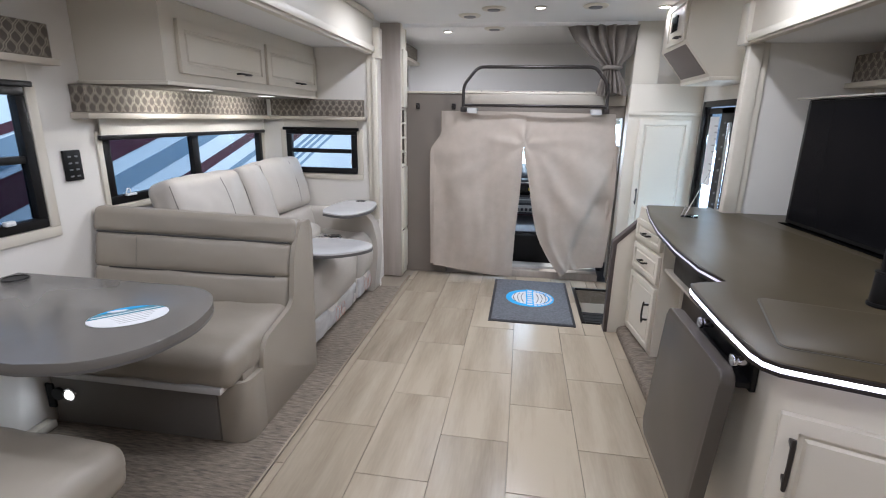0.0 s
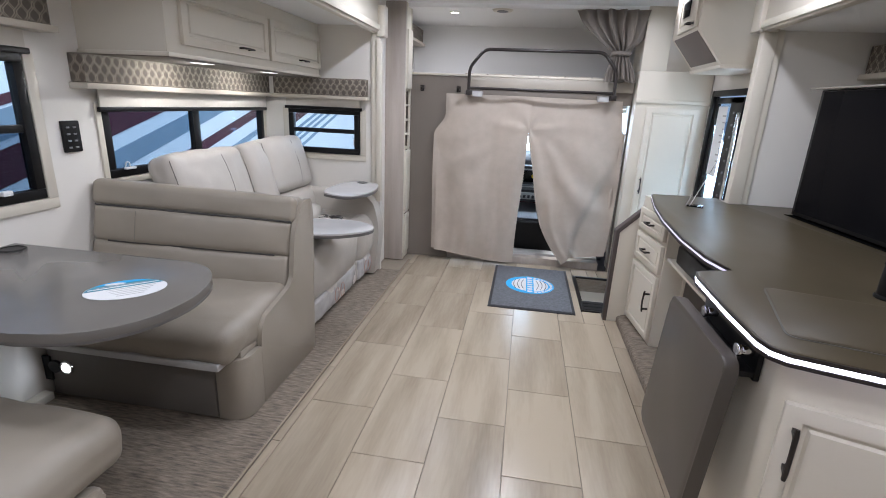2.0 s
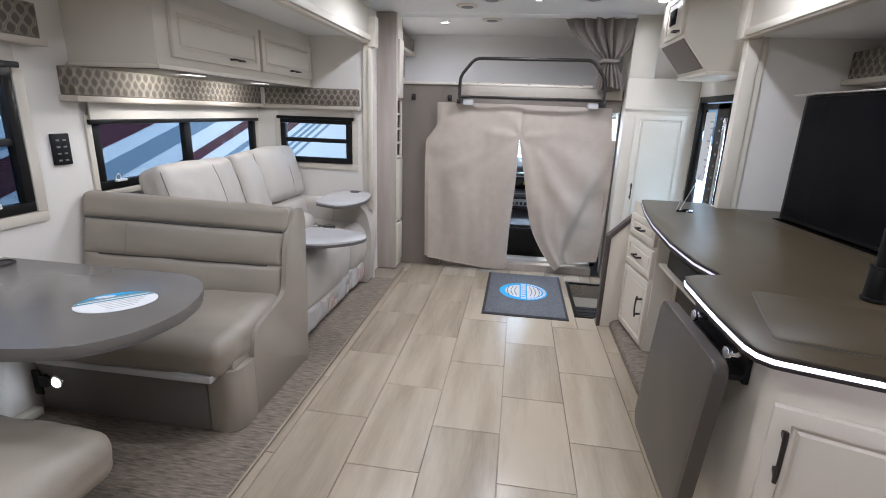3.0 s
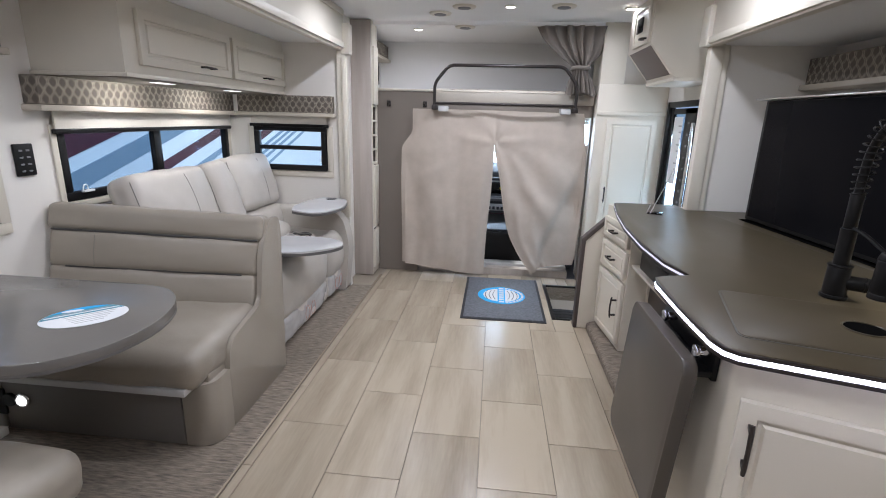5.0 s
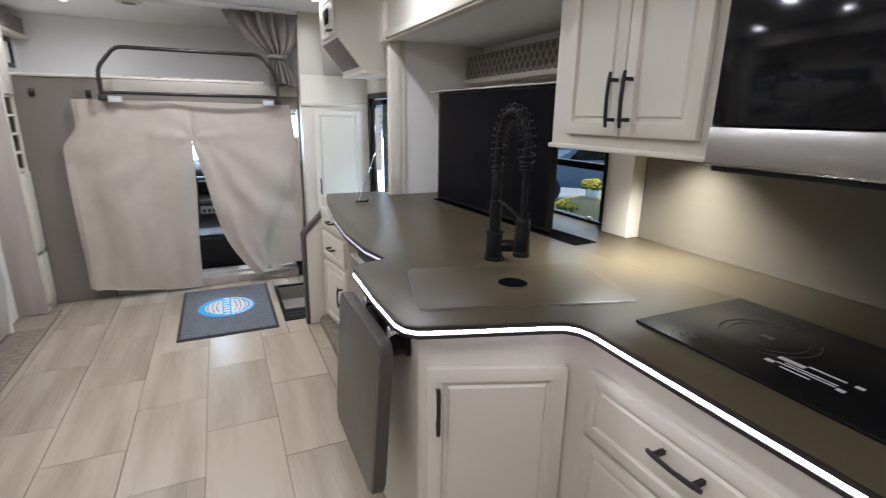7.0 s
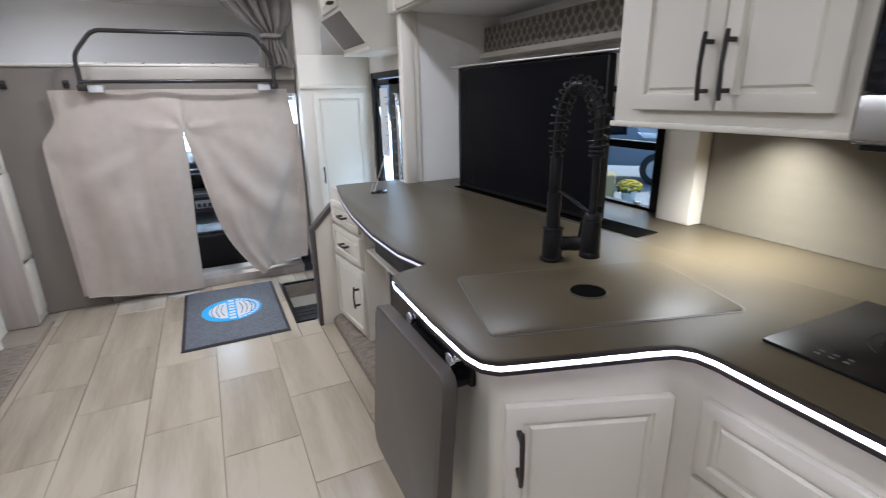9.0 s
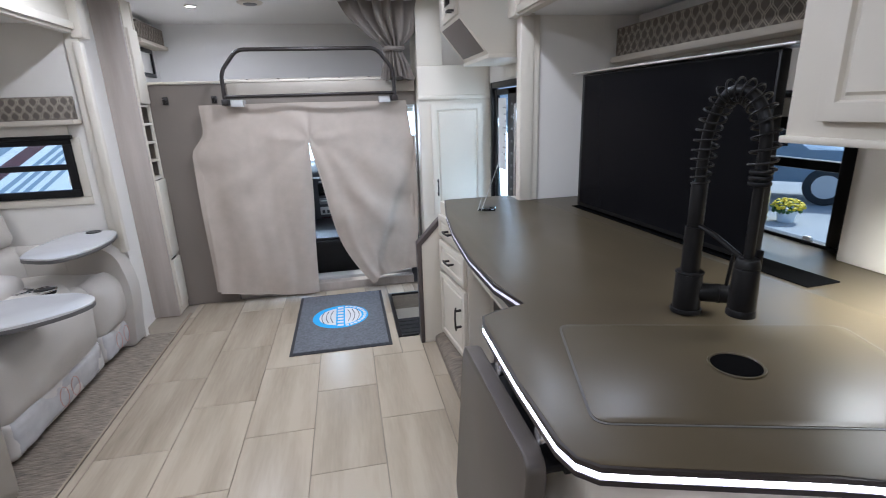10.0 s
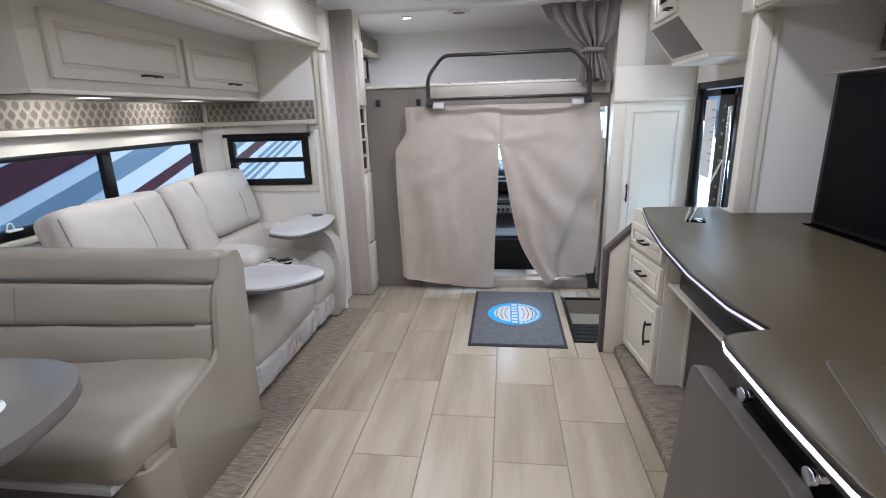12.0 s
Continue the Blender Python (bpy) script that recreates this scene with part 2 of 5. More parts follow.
WALL = mat("wall_board", (0.755, 0.722, 0.665), 0.6, vary=0.03, scale=2, grain=300, bump=0.05)
WHITE = mat("cabinet_paint", (0.64, 0.592, 0.500), 0.42, vary=0.03, scale=3, grain=200, bump=0.03)
CEIL = mat("ceiling_board", (0.78, 0.77, 0.75), 0.6, vary=0.02, scale=2, grain=200, bump=0.04)
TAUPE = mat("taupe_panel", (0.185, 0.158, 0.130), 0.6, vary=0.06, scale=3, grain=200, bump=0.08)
WOOD = mat("grey_wood_laminate", (0.36, 0.31, 0.27), 0.5, scale=2, grain=60, stretch=(8, 8, 0.7), bump=0.08, second=(0.48, 0.43, 0.38))
VINYL = mat("taupe_vinyl", (0.300, 0.264, 0.214), 0.42, vary=0.07, scale=5, grain=420, bump=0.35)
VINYLDK = mat("dark_taupe_vinyl", (0.15, 0.137, 0.122), 0.5, vary=0.06, scale=5, grain=420, bump=0.2)
SOFA = mat("pale_leather", (0.505, 0.468, 0.417), 0.4, vary=0.06, scale=5, grain=380, bump=0.35)
SEAM = mat("dark_seam", (0.07, 0.065, 0.06), 0.7)
TABLE = mat("grey_laminate", (0.155, 0.145, 0.131), 0.22, vary=0.06, scale=6, grain=220)
TABLEEDGE = mat("dark_edge_band", (0.10, 0.095, 0.09), 0.45)
TRAY = mat("pale_grey_tray", (0.52, 0.515, 0.505), 0.22, vary=0.03, scale=8)
COUNTER = mat("bronze_solid_surface", (0.064, 0.050, 0.029), 0.36, vary=0.07, scale=6, grain=260)
COUNTER.node_tree.nodes["Principled BSDF"].inputs["Specular IOR Level"].default_value = 0.29
BLACK = mat("black_satin_metal", (0.010, 0.0095, 0.0095), 0.36, vary=0.1, scale=20)
BLACK.node_tree.nodes["Principled BSDF"].inputs["Specular IOR Level"].default_value = 0.22
BRONZE = mat("dark_bronze_metal", (0.022, 0.017, 0.015), 0.38, metal=0.15, vary=0.1, scale=20)
BLACKGLASS = mat("black_glass", (0.006, 0.006, 0.007), 0.08, vary=0.0)
BLACKGLASS.node_tree.nodes["Principled BSDF"].inputs["Specular IOR Level"].default_value = 0.3
HOBGLASS = mat("hob_glass", (0.006, 0.006, 0.006), 0.26, vary=0.0)
HOBGLASS.node_tree.nodes["Principled BSDF"].inputs["Specular IOR Level"].default_value = 0.28
SCREEN = mat("black_screen", (0.005, 0.005, 0.006), 0.16, vary=0.0)
SCREEN.node_tree.nodes["Principled BSDF"].inputs["Specular IOR Level"].default_value = 0.05
RUBBER = mat("black_rubber", (0.025, 0.025, 0.027), 0.75, vary=0.15, grain=300, bump=0.3)
STEEL = mat("brushed_steel", (0.55, 0.53, 0.50), 0.28, metal=1.0, scale=3, grain=90, stretch=(1, 0.05, 12), vary=0.06, bump=0.03)
CHROME = mat("chrome", (0.8, 0.8, 0.82), 0.1, metal=1.0, vary=0.02)
TILE = mat("wood_look_tile", (0.215, 0.171, 0.119), 0.25, scale=1.3, grain=14, stretch=(7, 0.75, 1), second=(0.42, 0.352, 0.262), rand=0.5, bump=0.04)
GROUT = mat("grout", (0.25, 0.21, 0.16), 0.8, vary=0.1, scale=20)
CARPET = mat("loop_carpet", (0.065, 0.054, 0.042), 0.95, scale=62, grain=300, stretch=(0.28, 1.8, 1), second=(0.335, 0.275, 0.21), bump=1.0)
CLOTH = mat("beige_curtain_cloth", (0.45, 0.388, 0.324), 0.85, vary=0.065, scale=14, grain=320, bump=0.8)
DRAPE = mat("grey_drape_cloth", (0.18, 0.156, 0.134), 0.8, vary=0.1, scale=20, grain=600, bump=0.4)
SHADE = mat("cream_shade_cloth", (0.62, 0.58, 0.51), 0.8, vary=0.04, grain=500, bump=0.2)
RAIL = mat("cream_valance_rail", (0.50, 0.45, 0.37), 0.5, vary=0.04, scale=6, grain=300, bump=0.1)
BUNKVINYL = mat("beige_bunk_vinyl", (0.40, 0.36, 0.30), 0.5, vary=0.05, scale=6, grain=300, bump=0.2)
LATTICE = lattice("lattice_cloth", (0.115, 0.097, 0.078), (0.43, 0.38, 0.305))
SPLASH = mat("taupe_backsplash", (0.135, 0.118, 0.088), 0.42, vary=0.05, scale=3, stretch=(1, 1, 8))
LED = glow("white_led", (0.84, 0.84, 1.0), 26.0)
DIMLED = glow("dim_violet_led", (0.8, 0.72, 1.0), 0.42)
UNDERGLOW = glow("edge_underglow", (0.78, 0.74, 1.0), 1.7)
SOFTLED = glow("soft_strip_led", (1.0, 0.96, 0.9), 1.1)
PUCK = glow("warm_puck_led", (1.0, 0.95, 0.88), 12.0)
PANE = glass("window_pane", (0.65, 0.77, 0.85))
SCREENPANE = glass("dark_insect_screen", (0.28, 0.34, 0.41))
ACRYLIC = glass("clear_acrylic", (0.95, 0.97, 0.98))
MATGREY = mat("grey_mat_pile", (0.12, 0.125, 0.135), 0.95, vary=0.35, scale=60, grain=350, bump=0.8)
MATBLUE = mat("blue_mat_print", (0.03, 0.36, 0.70), 0.9, vary=0.1, grain=350, bump=0.5)
MATWHITE = mat("pale_mat_print", (0.62, 0.61, 0.59), 0.9, vary=0.1, grain=350, bump=0.5)
PAPER = mat("white_paper", (0.75, 0.76, 0.76), 0.4, vary=0.03)
TEAL = mat("teal_print", (0.02, 0.20, 0.28), 0.4, vary=0.3, scale=25)
PLASTIC = mat("clear_wrap", (0.47, 0.455, 0.44), 0.13, vary=0.1, scale=15, bump=1.0, grain=22)
ORANGE = mat("orange_print", (0.50, 0.22, 0.17), 0.5)
RVWHITE = mat("coach_white_paint", (0.52, 0.58, 0.64), 0.25, vary=0.03, scale=1, coat=0.3)
RVBLUE = mat("coach_blue_grey_paint", (0.15, 0.215, 0.285), 0.25, vary=0.04, scale=1, coat=0.3)
RVMAROON = mat("coach_maroon_paint", (0.055, 0.013, 0.022), 0.25, vary=0.06, scale=1, coat=0.3)
CONCRETE = mat("concrete", (0.36, 0.36, 0.35), 0.85, vary=0.12, scale=0.8, grain=30, bump=0.3)
YELLOW = mat("yellow_petal", (0.75, 0.55, 0.02), 0.7, vary=0.2, scale=20)
LEAF = mat("green_leaf", (0.06, 0.13, 0.03), 0.6, vary=0.3, scale=20)
STRAW = mat("straw", (0.50, 0.40, 0.20), 0.9, vary=0.3, scale=40, bump=0.8)
CABGREY = mat("cab_plastic", (0.05, 0.05, 0.055), 0.55, vary=0.1, scale=10)
CABMID = mat("cab_grey_trim", (0.18, 0.18, 0.19), 0.5, vary=0.1, scale=10)

# ---- the shell ----
ZC = 2.13          # main ceiling
XL, XR = -1.15, 1.34
ZK = 0.91          # worktop
FLOOR_Y0 = -1.6

slab = box(-1.2, 0.50, FLOOR_Y0, 4.32, -0.12, -0.007)
box(0.50, 1.40, FLOOR_Y0, 3.34, -0.12, -0.007, into=slab)
box(0.50, 1.40, 4.05, 4.32, -0.12, -0.007, into=slab)
floor_ob = structure("floor", slab, GROUT, "beige grout bed under wood-look floor tiles")

carpet_bm = prism_y(rounded([(-2.10, -0.02), (-0.962, -0.02), (-0.962, 0.012), (-2.10, 0.012)], [0, 0, 0.008, 0], 3), 0.05, 3.765)
structure("carpet_slide_west", carpet_bm, CARPET, "grey-brown loop carpet in the seating slide-out")
carpet_bm = prism_y(rounded([(1.78, -0.02), (0.695, -0.02), (0.695, 0.035), (0.74, 0.055), (1.78, 0.055)], [0, 0, 0.015, 0.02, 0], 3), FLOOR_Y0, 3.22)
structure("carpet_slide_east", carpet_bm, CARPET, "grey-brown loop carpet wrapped over the kitchen slide-out edge")
structure("trim_threshold", box(-0.975, -0.955, 0.05, 4.1, 0.0, 0.009, 0.004), TILE, "beige edge strip between carpet and tiles")

def pierced(axis, t0, t1, a0, a1, z0, z1, holes):
    """A wall of one piece from t0 to t1 across its thickness, with openings (a0, a1, z0, z1) cut through it."""
    cuts_a = sorted({a0, a1} | {v for h in holes for v in h[:2] if a0 < v < a1})
    cuts_z = sorted({z0, z1} | {v for h in holes for v in h[2:] if z0 < v < z1})
    na, nz = len(cuts_a) - 1, len(cuts_z) - 1

    def solid(i, j):
        if not (0 <= i < na and 0 <= j < nz):
            return False
        a, z = (cuts_a[i] + cuts_a[i + 1]) / 2, (cuts_z[j] + cuts_z[j + 1]) / 2
        return not any(h[0] < a < h[1] and h[2] < z < h[3] for h in holes)
    bm = bmesh.new()
    made = {}

    def vert(i, j, k):
        if (i, j, k) not in made:
            t = (t0, t1)[k]
            made[(i, j, k)] = bm.verts.new((t, cuts_a[i], cuts_z[j]) if axis == "x" else (cuts_a[i], t, cuts_z[j]))
        return made[(i, j, k)]
    for i in range(na):
        for j in range(nz):
            if not solid(i, j):
                continue
            for k in (0, 1):
                bm.faces.new([vert(i, j, k), vert(i + 1, j, k), vert(i + 1, j + 1, k), vert(i, j + 1, k)])
            for di, dj, p, q in ((-1, 0, (0, 0), (0, 1)), (1, 0, (1, 0), (1, 1)), (0, -1, (0, 0), (1, 0)), (0, 1, (0, 1), (1, 1))):
                if not solid(i + di, j + dj):
                    bm.faces.new([vert(i + p[0], j + p[1], 0), vert(i + q[0], j + q[1], 0), vert(i + q[0], j + q[1], 1), vert(i + p[0], j + p[1], 1)])
    return bm


# seating slide-out: side wall with two windows, end walls, roof
W0 = (0.92, 1.802, 0.90, 1.50)
W1 = (2.152, 3.672, 0.935, 1.305)
wall_bm = pierced("x", -2.12, -2.08, 0.05, 3.78, -0.02, 1.9, [W0, W1])
structure("wall_slide_west", wall_bm, WALL, "off-white panelled wall with black-framed windows")
W2 = (-1.885, -1.302, 0.955, 1.298)
wall_bm = pierced("y", 3.74, 3.78, -2.08, -1.135, -0.02, 1.9, [W2])
structure("wall_slide_end", wall_bm, WALL, "off-white end wall with a small black-framed window")
structure("wall_slide_near", box(-2.08, -1.15, 0.06, 0.10, -0.02, 1.9), WALL, "plain off-white end wall")
structure("ceiling_slide_west", box(-2.12, -1.16, 0.05, 3.78, 1.90, 1.94), CEIL, "white slide-out ceiling")
header = box(-1.195, -1.15, 0.05, 3.74, 1.845, ZC, 0.004)
box(-1.15, -1.132, 0.05, 3.70, 1.86, 1.90, 0.004, into=header)
box(-1.15, -1.132, 0.05, 3.70, 2.08, 2.115, 0.004, into=header)
structure("wall_header_west", header, WHITE, "white slide-out header with moulded rails")
for x0, x1, y0 in ((-1.205, -1.135, 3.715), (-1.16, -1.12, 3.695)):
    structure("trim_slide_jamb", box(x0, x1, y0, 3.742, 0.60, 1.85 if x0 < -1.2 else 1.80, 0.006), WHITE, "white moulded slide-out jamb")
structure("trim_header_block", box(-1.16, -1.10, 3.70, 3.79, 1.82, 2.03, 0.006), WHITE, "white corner block of the slide-out trim")

# main shell
structure("wall_west_rear", box(-1.19, XL, FLOOR_Y0, 0.06, -0.02, ZC), WALL, "plain off-white wall")
structure("wall_south", box(-1.2, 1.8, FLOOR_Y0 - 0.05, FLOOR_Y0, -0.1, 2.2), WALL, "plain off-white wall")
structure("wall_west_fore", box(-1.24, -1.20, 3.785, 4.30, -0.02, ZC), WALL, "plain off-white wall")
DOOR = (3.40, 4.10)
wall_bm = pierced("x", XR, XR + 0.04, 2.965, 4.32, -0.6, ZC, [(DOOR[0], DOOR[1], -0.7, 1.55)])
structure("wall_east", wall_bm, WALL, "off-white wall round the entry door")
ceil_bm = box(-1.2, 1.40, FLOOR_Y0, 4.16, ZC, ZC + 0.05)
structure("ceiling", ceil_bm, CEIL, "white flat ceiling with recessed lights")

# kitchen slide-out
W3 = (1.70, 2.62, 0.88, 1.32)
wall_bm = pierced("x", 1.75, 1.79, FLOOR_Y0, 2.96, -0.02, 1.85, [W3])
structure("wall_kitchen_east", wall_bm, WALL, "off-white wall with a black-framed window")
structure("wall_kitchen_end", box(1.15, 1.75, 2.92, 2.96, -0.02, 1.85), WALL, "off-white slide-out end wall beside the worktop")
structure("ceiling_kitchen", box(1.15, 1.79, FLOOR_Y0, 2.96, 1.80, 1.84), CEIL, "white slide-out ceiling")
header = box(1.10, 1.145, FLOOR_Y0, 2.92, 1.79, ZC, 0.004)
box(1.085, 1.10, FLOOR_Y0, 2.88, 1.80, 1.835, 0.004, into=header)
box(1.085, 1.10, FLOOR_Y0, 2.88, 2.05, 2.09, 0.004, into=header)
structure("wall_header_east", header, WHITE, "white slide-out header with moulded rails")
structure("trim_kitchen_jamb", box(1.115, 1.185, 2.89, 2.95, 0.06, 1.80, 0.008), WHITE, "white moulded slide-out jamb")
structure("trim_kitchen_jamb", box(1.185, 1.22, 2.903, 2.922, 0.06, 1.80, 0.006), WHITE, "white moulded slide-out jamb")
structure("trim_header_block", box(1.075, 1.18, 2.87, 2.97, 1.79, 1.99, 0.008), WHITE, "white corner block of the slide-out trim")


# ---- windows ----
def window(name, axis, at, a0, a1, z0, z1, bars_a=(), bars_z=(), label="black-framed window", depth=0.03, edge=0.042):
    """A framed window in a wall of constant x ('x') or y ('y')."""
    mid = (a0 + a1) / 2
    w = thing(name, (at, mid, z0) if axis == "x" else (mid, at, z0), label, "window", kind="structure")

    def bar(p, q, r, s, d0=-depth, d1=0.012, bev=0.004):
        return box(at + d0, at + d1, p, q, r, s, bev) if axis == "x" else box(p, q, at + d0, at + d1, r, s, bev)
    for p, q, r, s in ((a0, a1, z0, z0 + edge), (a0, a1, z1 - edge, z1), (a0, a0 + edge, z0 + edge, z1 - edge), (a1 - edge, a1, z0 + edge, z1 - edge)):
        part("window_frame", bar(p, q, r, s), BLACK, w)
    ea = [a0 + edge] + [c for c in bars_a] + [a1 - edge]
    ez = [z0 + edge] + [c for c in bars_z] + [z1 - edge]
    for c in bars_a:
        part("mullion", bar(c - 0.032, c + 0.032, z0 + edge, z1 - edge, -depth, 0.006), BLACK, w)
    for c in bars_z:
        part("meeting_rail", bar(a0 + edge, a1 - edge, c - 0.016, c + 0.016, -depth, 0.006), BLACK, w)
    for i in range(len(ea) - 1):
        for j in range(len(ez) - 1):
            pane = part("pane", bar(ea[i], ea[i + 1], ez[j], ez[j + 1], -0.016, -0.012, 0), PANE, w, smooth=0)
            pane.visible_shadow = False
    return w


win = window("window_1", "x", -2.082, *W0, bars_z=(1.197,), label="black-framed sliding window beside the dinette")
part("latch", box(-2.07, -2.045, 1.60, 1.64, 0.94, 0.96, 0.004), PAPER, win, "small white latch")
mesh_pane = part("insect_screen", box(-2.106, -2.103, 0.962, 1.76, 0.942, 1.18), SCREENPANE, win, "dark insect screen", smooth=0)
mesh_pane.visible_shadow = False
win = window("window_2", "x", -2.082, *W1, bars_a=(2.865,), label="long black-framed window behind the sofa")
part("latch", box(-2.07, -2.048, 2.235, 2.30, 0.972, 0.983, 0.003), PAPER, win, "small white latch")
part("latch", tube(arc([(-2.06, 2.235, 0.98), (-2.06, 2.245, 1.01), (-2.06, 2.265, 1.01), (-2.06, 2.27, 0.98)], 0.008, 3), 0.003, 6), PAPER, win, "small white latch")
mesh_pane = part("insect_screen", box(-2.106, -2.103, 2.194, 2.833, 0.977, 1.263), glass("faint_insect_screen", (0.66, 0.72, 0.78)), win, "dark insect screen", smooth=0)
mesh_pane.visible_shadow = False
win = window("window_3", "y", 3.748, *W2, bars_z=(1.13,), label="small black-framed window above the sofa arm")
part("latch", box(-1.352, -1.336, 3.722, 3.738, 1.02, 1.075, 0.004), PAPER, win, "small white latch")
win = window("window_4", "x", 1.758, *W3, bars_z=(1.17,), label="black-framed kitchen window behind the screen")
part("latch", box(1.735, 1.75, 1.80, 1.83, 0.915, 0.935, 0.004), PAPER, win, "small white latch")


def casing(name, axis, at, a0, a1, z0, z1, w, inward):
    """Flat white boards round a window, proud of the wall."""
    for p, q, r, s in ((a0 - w, a1 + w, z0 - w, z0 - 0.004), (a0 - w, a0 - 0.004, z0 - 0.004, z1), (a1 + 0.004, a1 + w, z0 - 0.004, z1)):
        t0, t1 = sorted((at, at + inward))
        structure(name, box(t0, t1, p, q, r, s, 0.004) if axis == "x" else box(p, q, t0, t1, r, s, 0.004), WHITE, "cream window casing board")


casing("trim_casing_west", "x", -2.08, W0[0], W0[1], W0[2], W0[3], 0.05, 0.012)
casing("trim_casing_sofa", "x", -2.08, W1[0], W1[1], W1[2], W1[3], 0.035, 0.012)
casing("trim_casing_end", "y", 3.74, W2[0], W2[1], W2[2], W2[3], 0.05, -0.012)
casing("trim_casing_kitchen", "x", 1.75, W3[0], W3[1], W3[2], W3[3], 0.05, -0.012)
structure("trim_kitchen_post", box(1.66, 1.75, 1.50, 1.645, ZK, 1.32, 0.005), WHITE, "white post between window and backsplash")


def valance(loc, axis, at0, at1, a0, a1, z0, z1, label):
    v = thing("window_valance", loc, label, "valance", "window valances")
    lo, hi = min(at0, at1), max(at0, at1)
    out = 0.02 if at1 > at0 else -0.02
    blo, bhi = min(at0, at1 + out), max(at0, at1 + out)
    if axis == "x":
        part("cloth_box", box(lo, hi, a0, a1, z0, z1, 0.004), LATTICE, v)
        part("rail", box(blo, bhi, a0 - 0.015, a1 + 0.015, z0 - 0.028, z0 - 0.001, 0.004), RAIL, v, "cream bottom rail")
    else:
        part("cloth_box", box(a0, a1, lo, hi, z0, z1, 0.004), LATTICE, v)
        part("rail", box(a0 - 0.015, a1 + 0.015, blo, bhi, z0 - 0.028, z0 - 0.001, 0.004), RAIL, v, "cream bottom rail")
    return v


valance((-2.03, 2.9, 1.38), "x", -2.08, -2.00, 2.02, 3.66, 1.395, 1.52, "brown lattice-pattern valance over the sofa window")
valance((-1.6, 3.71, 1.38), "y", 3.74, 3.67, -1.975, -1.235, 1.395, 1.52, "brown lattice-pattern valance over the small window")
valance((-2.03, 1.4, 1.6), "x", -2.08, -2.00, 0.82, 1.895, 1.612, 1.747, "brown lattice-pattern valance over the dinette window")
valance((1.7, 2.2, 1.6), "x", 1.75, 1.62, 1.60, 2.90, 1.605, 1.735, "brown lattice-pattern valance over the kitchen window")


def roller(loc, axis, at, a0, a1, z0, z1, label):
    r = thing("roller_shade", loc, label, "window shade", "roller shades")
    if axis == "x":
        part("cloth", box(at - 0.004, at + 0.004, a0, a1, z0, z1), SHADE, r)
        part("bottom_bar", box(at - 0.010, at + 0.012, a0 - 0.012, a1 + 0.012, z0 - 0.018, z0 + 0.006, 0.005), BLACK, r, "black bottom bar")
    else:
        part("cloth", box(a0, a1, at - 0.004, at + 0.004, z0, z1), SHADE, r)
        part("bottom_bar", box(a0 - 0.012, a1 + 0.012, at - 0.012, at + 0.010, z0 - 0.018, z0 + 0.006, 0.005), BLACK, r, "black bottom bar")
    return r


roller((-2.055, 2.9, 1.25), "x", -2.055, 2.13, 3.67, 1.28, 1.37, "cream roller shade raised above the sofa window")
roller((-1.59, 3.715, 1.29), "y", 3.715, -1.895, -1.29, 1.305, 1.37, "cream roller shade raised above the small window")
roller((-2.055, 1.36, 1.5), "x", -2.055, 0.89, 1.81, 1.51, 1.59, "cream roller shade raised above the dinette window")
roller((1.725, 2.15, 1.35), "x", 1.725, 1.69, 2.63, 1.40, 1.60, "cream roller shade raised above the kitchen window")


# daylight in the openings of the entry door and the cab
area_lamp("entry_daylight", look((1.40, 3.80, 0.55), (0.0, 3.85, 0.45)), 0.5, 1.8, 17.0, (0.76, 0.88, 1.0))
area_lamp("cab_daylight", look((0.05, 6.45, 1.1), (0.05, 4.2, 0.3)), 2.2, 0.55, 40.0, (0.82, 0.91, 1.0))

# ---- cabinet fronts ----
def shaker(name, parent, m, w, h, t=0.02, rail=0.055, handle=None, material=None, label=""):
    """A door with a raised frame and a sunk panel. m sets its lower left corner, width along local x, depth along local y (front at -t)."""
    paint = material or WHITE
    bm = box(0, w, -t, 0, 0, h, 0.0025, 2)
    face = min(bm.faces, key=lambda f: f.calc_center_median().y - f.calc_area())
    bmesh.ops.inset_region(bm, faces=[face], thickness=rail - 0.006)
    bmesh.ops.inset_region(bm, faces=[face], thickness=0.006, depth=-t * 0.45)
    bmesh.ops.inset_region(bm, faces=[face], thickness=0.012)
    bmesh.ops.inset_region(bm, faces=[face], thickness=0.009, depth=t * 0.3)
    door = part(name, turned(bm, m), paint, parent, label)
    if handle:
        hx, hz, length, upright = handle
        d = Vector((0, 0, 1)) if upright else Vector((1, 0, 0))
        c = Vector((hx, -t - 0.028, hz))
        a, b = c - d * length / 2, c + d * length / 2
        hb = bmesh.new()
        bow = Vector((0, -0.006, 0))
        tube([a, a.lerp(b, 0.14) + bow * 0.5, a.lerp(b, 0.5) + bow, a.lerp(b, 0.86) + bow * 0.5, b], [0.0048, 0.0058, 0.0052, 0.0058, 0.0048], 8, into=hb)
        for s in (0.14, 0.86):
            e = a + (b - a) * s
            box(e.x - 0.005, e.x + 0.005, -t - 0.028, -t + 0.001, e.z - 0.005, e.z + 0.005, into=hb)
        part("handle", turned(hb, m), BRONZE, door, "dark bronze bar handle")
    return door


def facing_west(x, y, z):
    """Local x runs towards -y, the front looks to -x."""
    return Matrix(((0, 1, 0, x), (-1, 0, 0, y), (0, 0, 1, z), (0, 0, 0, 1)))


def facing_east(x, y, z):
    """Local x runs towards +y, the front looks to +x."""
    return Matrix(((0, -1, 0, x), (1, 0, 0, y), (0, 0, 1, z), (0, 0, 0, 1)))


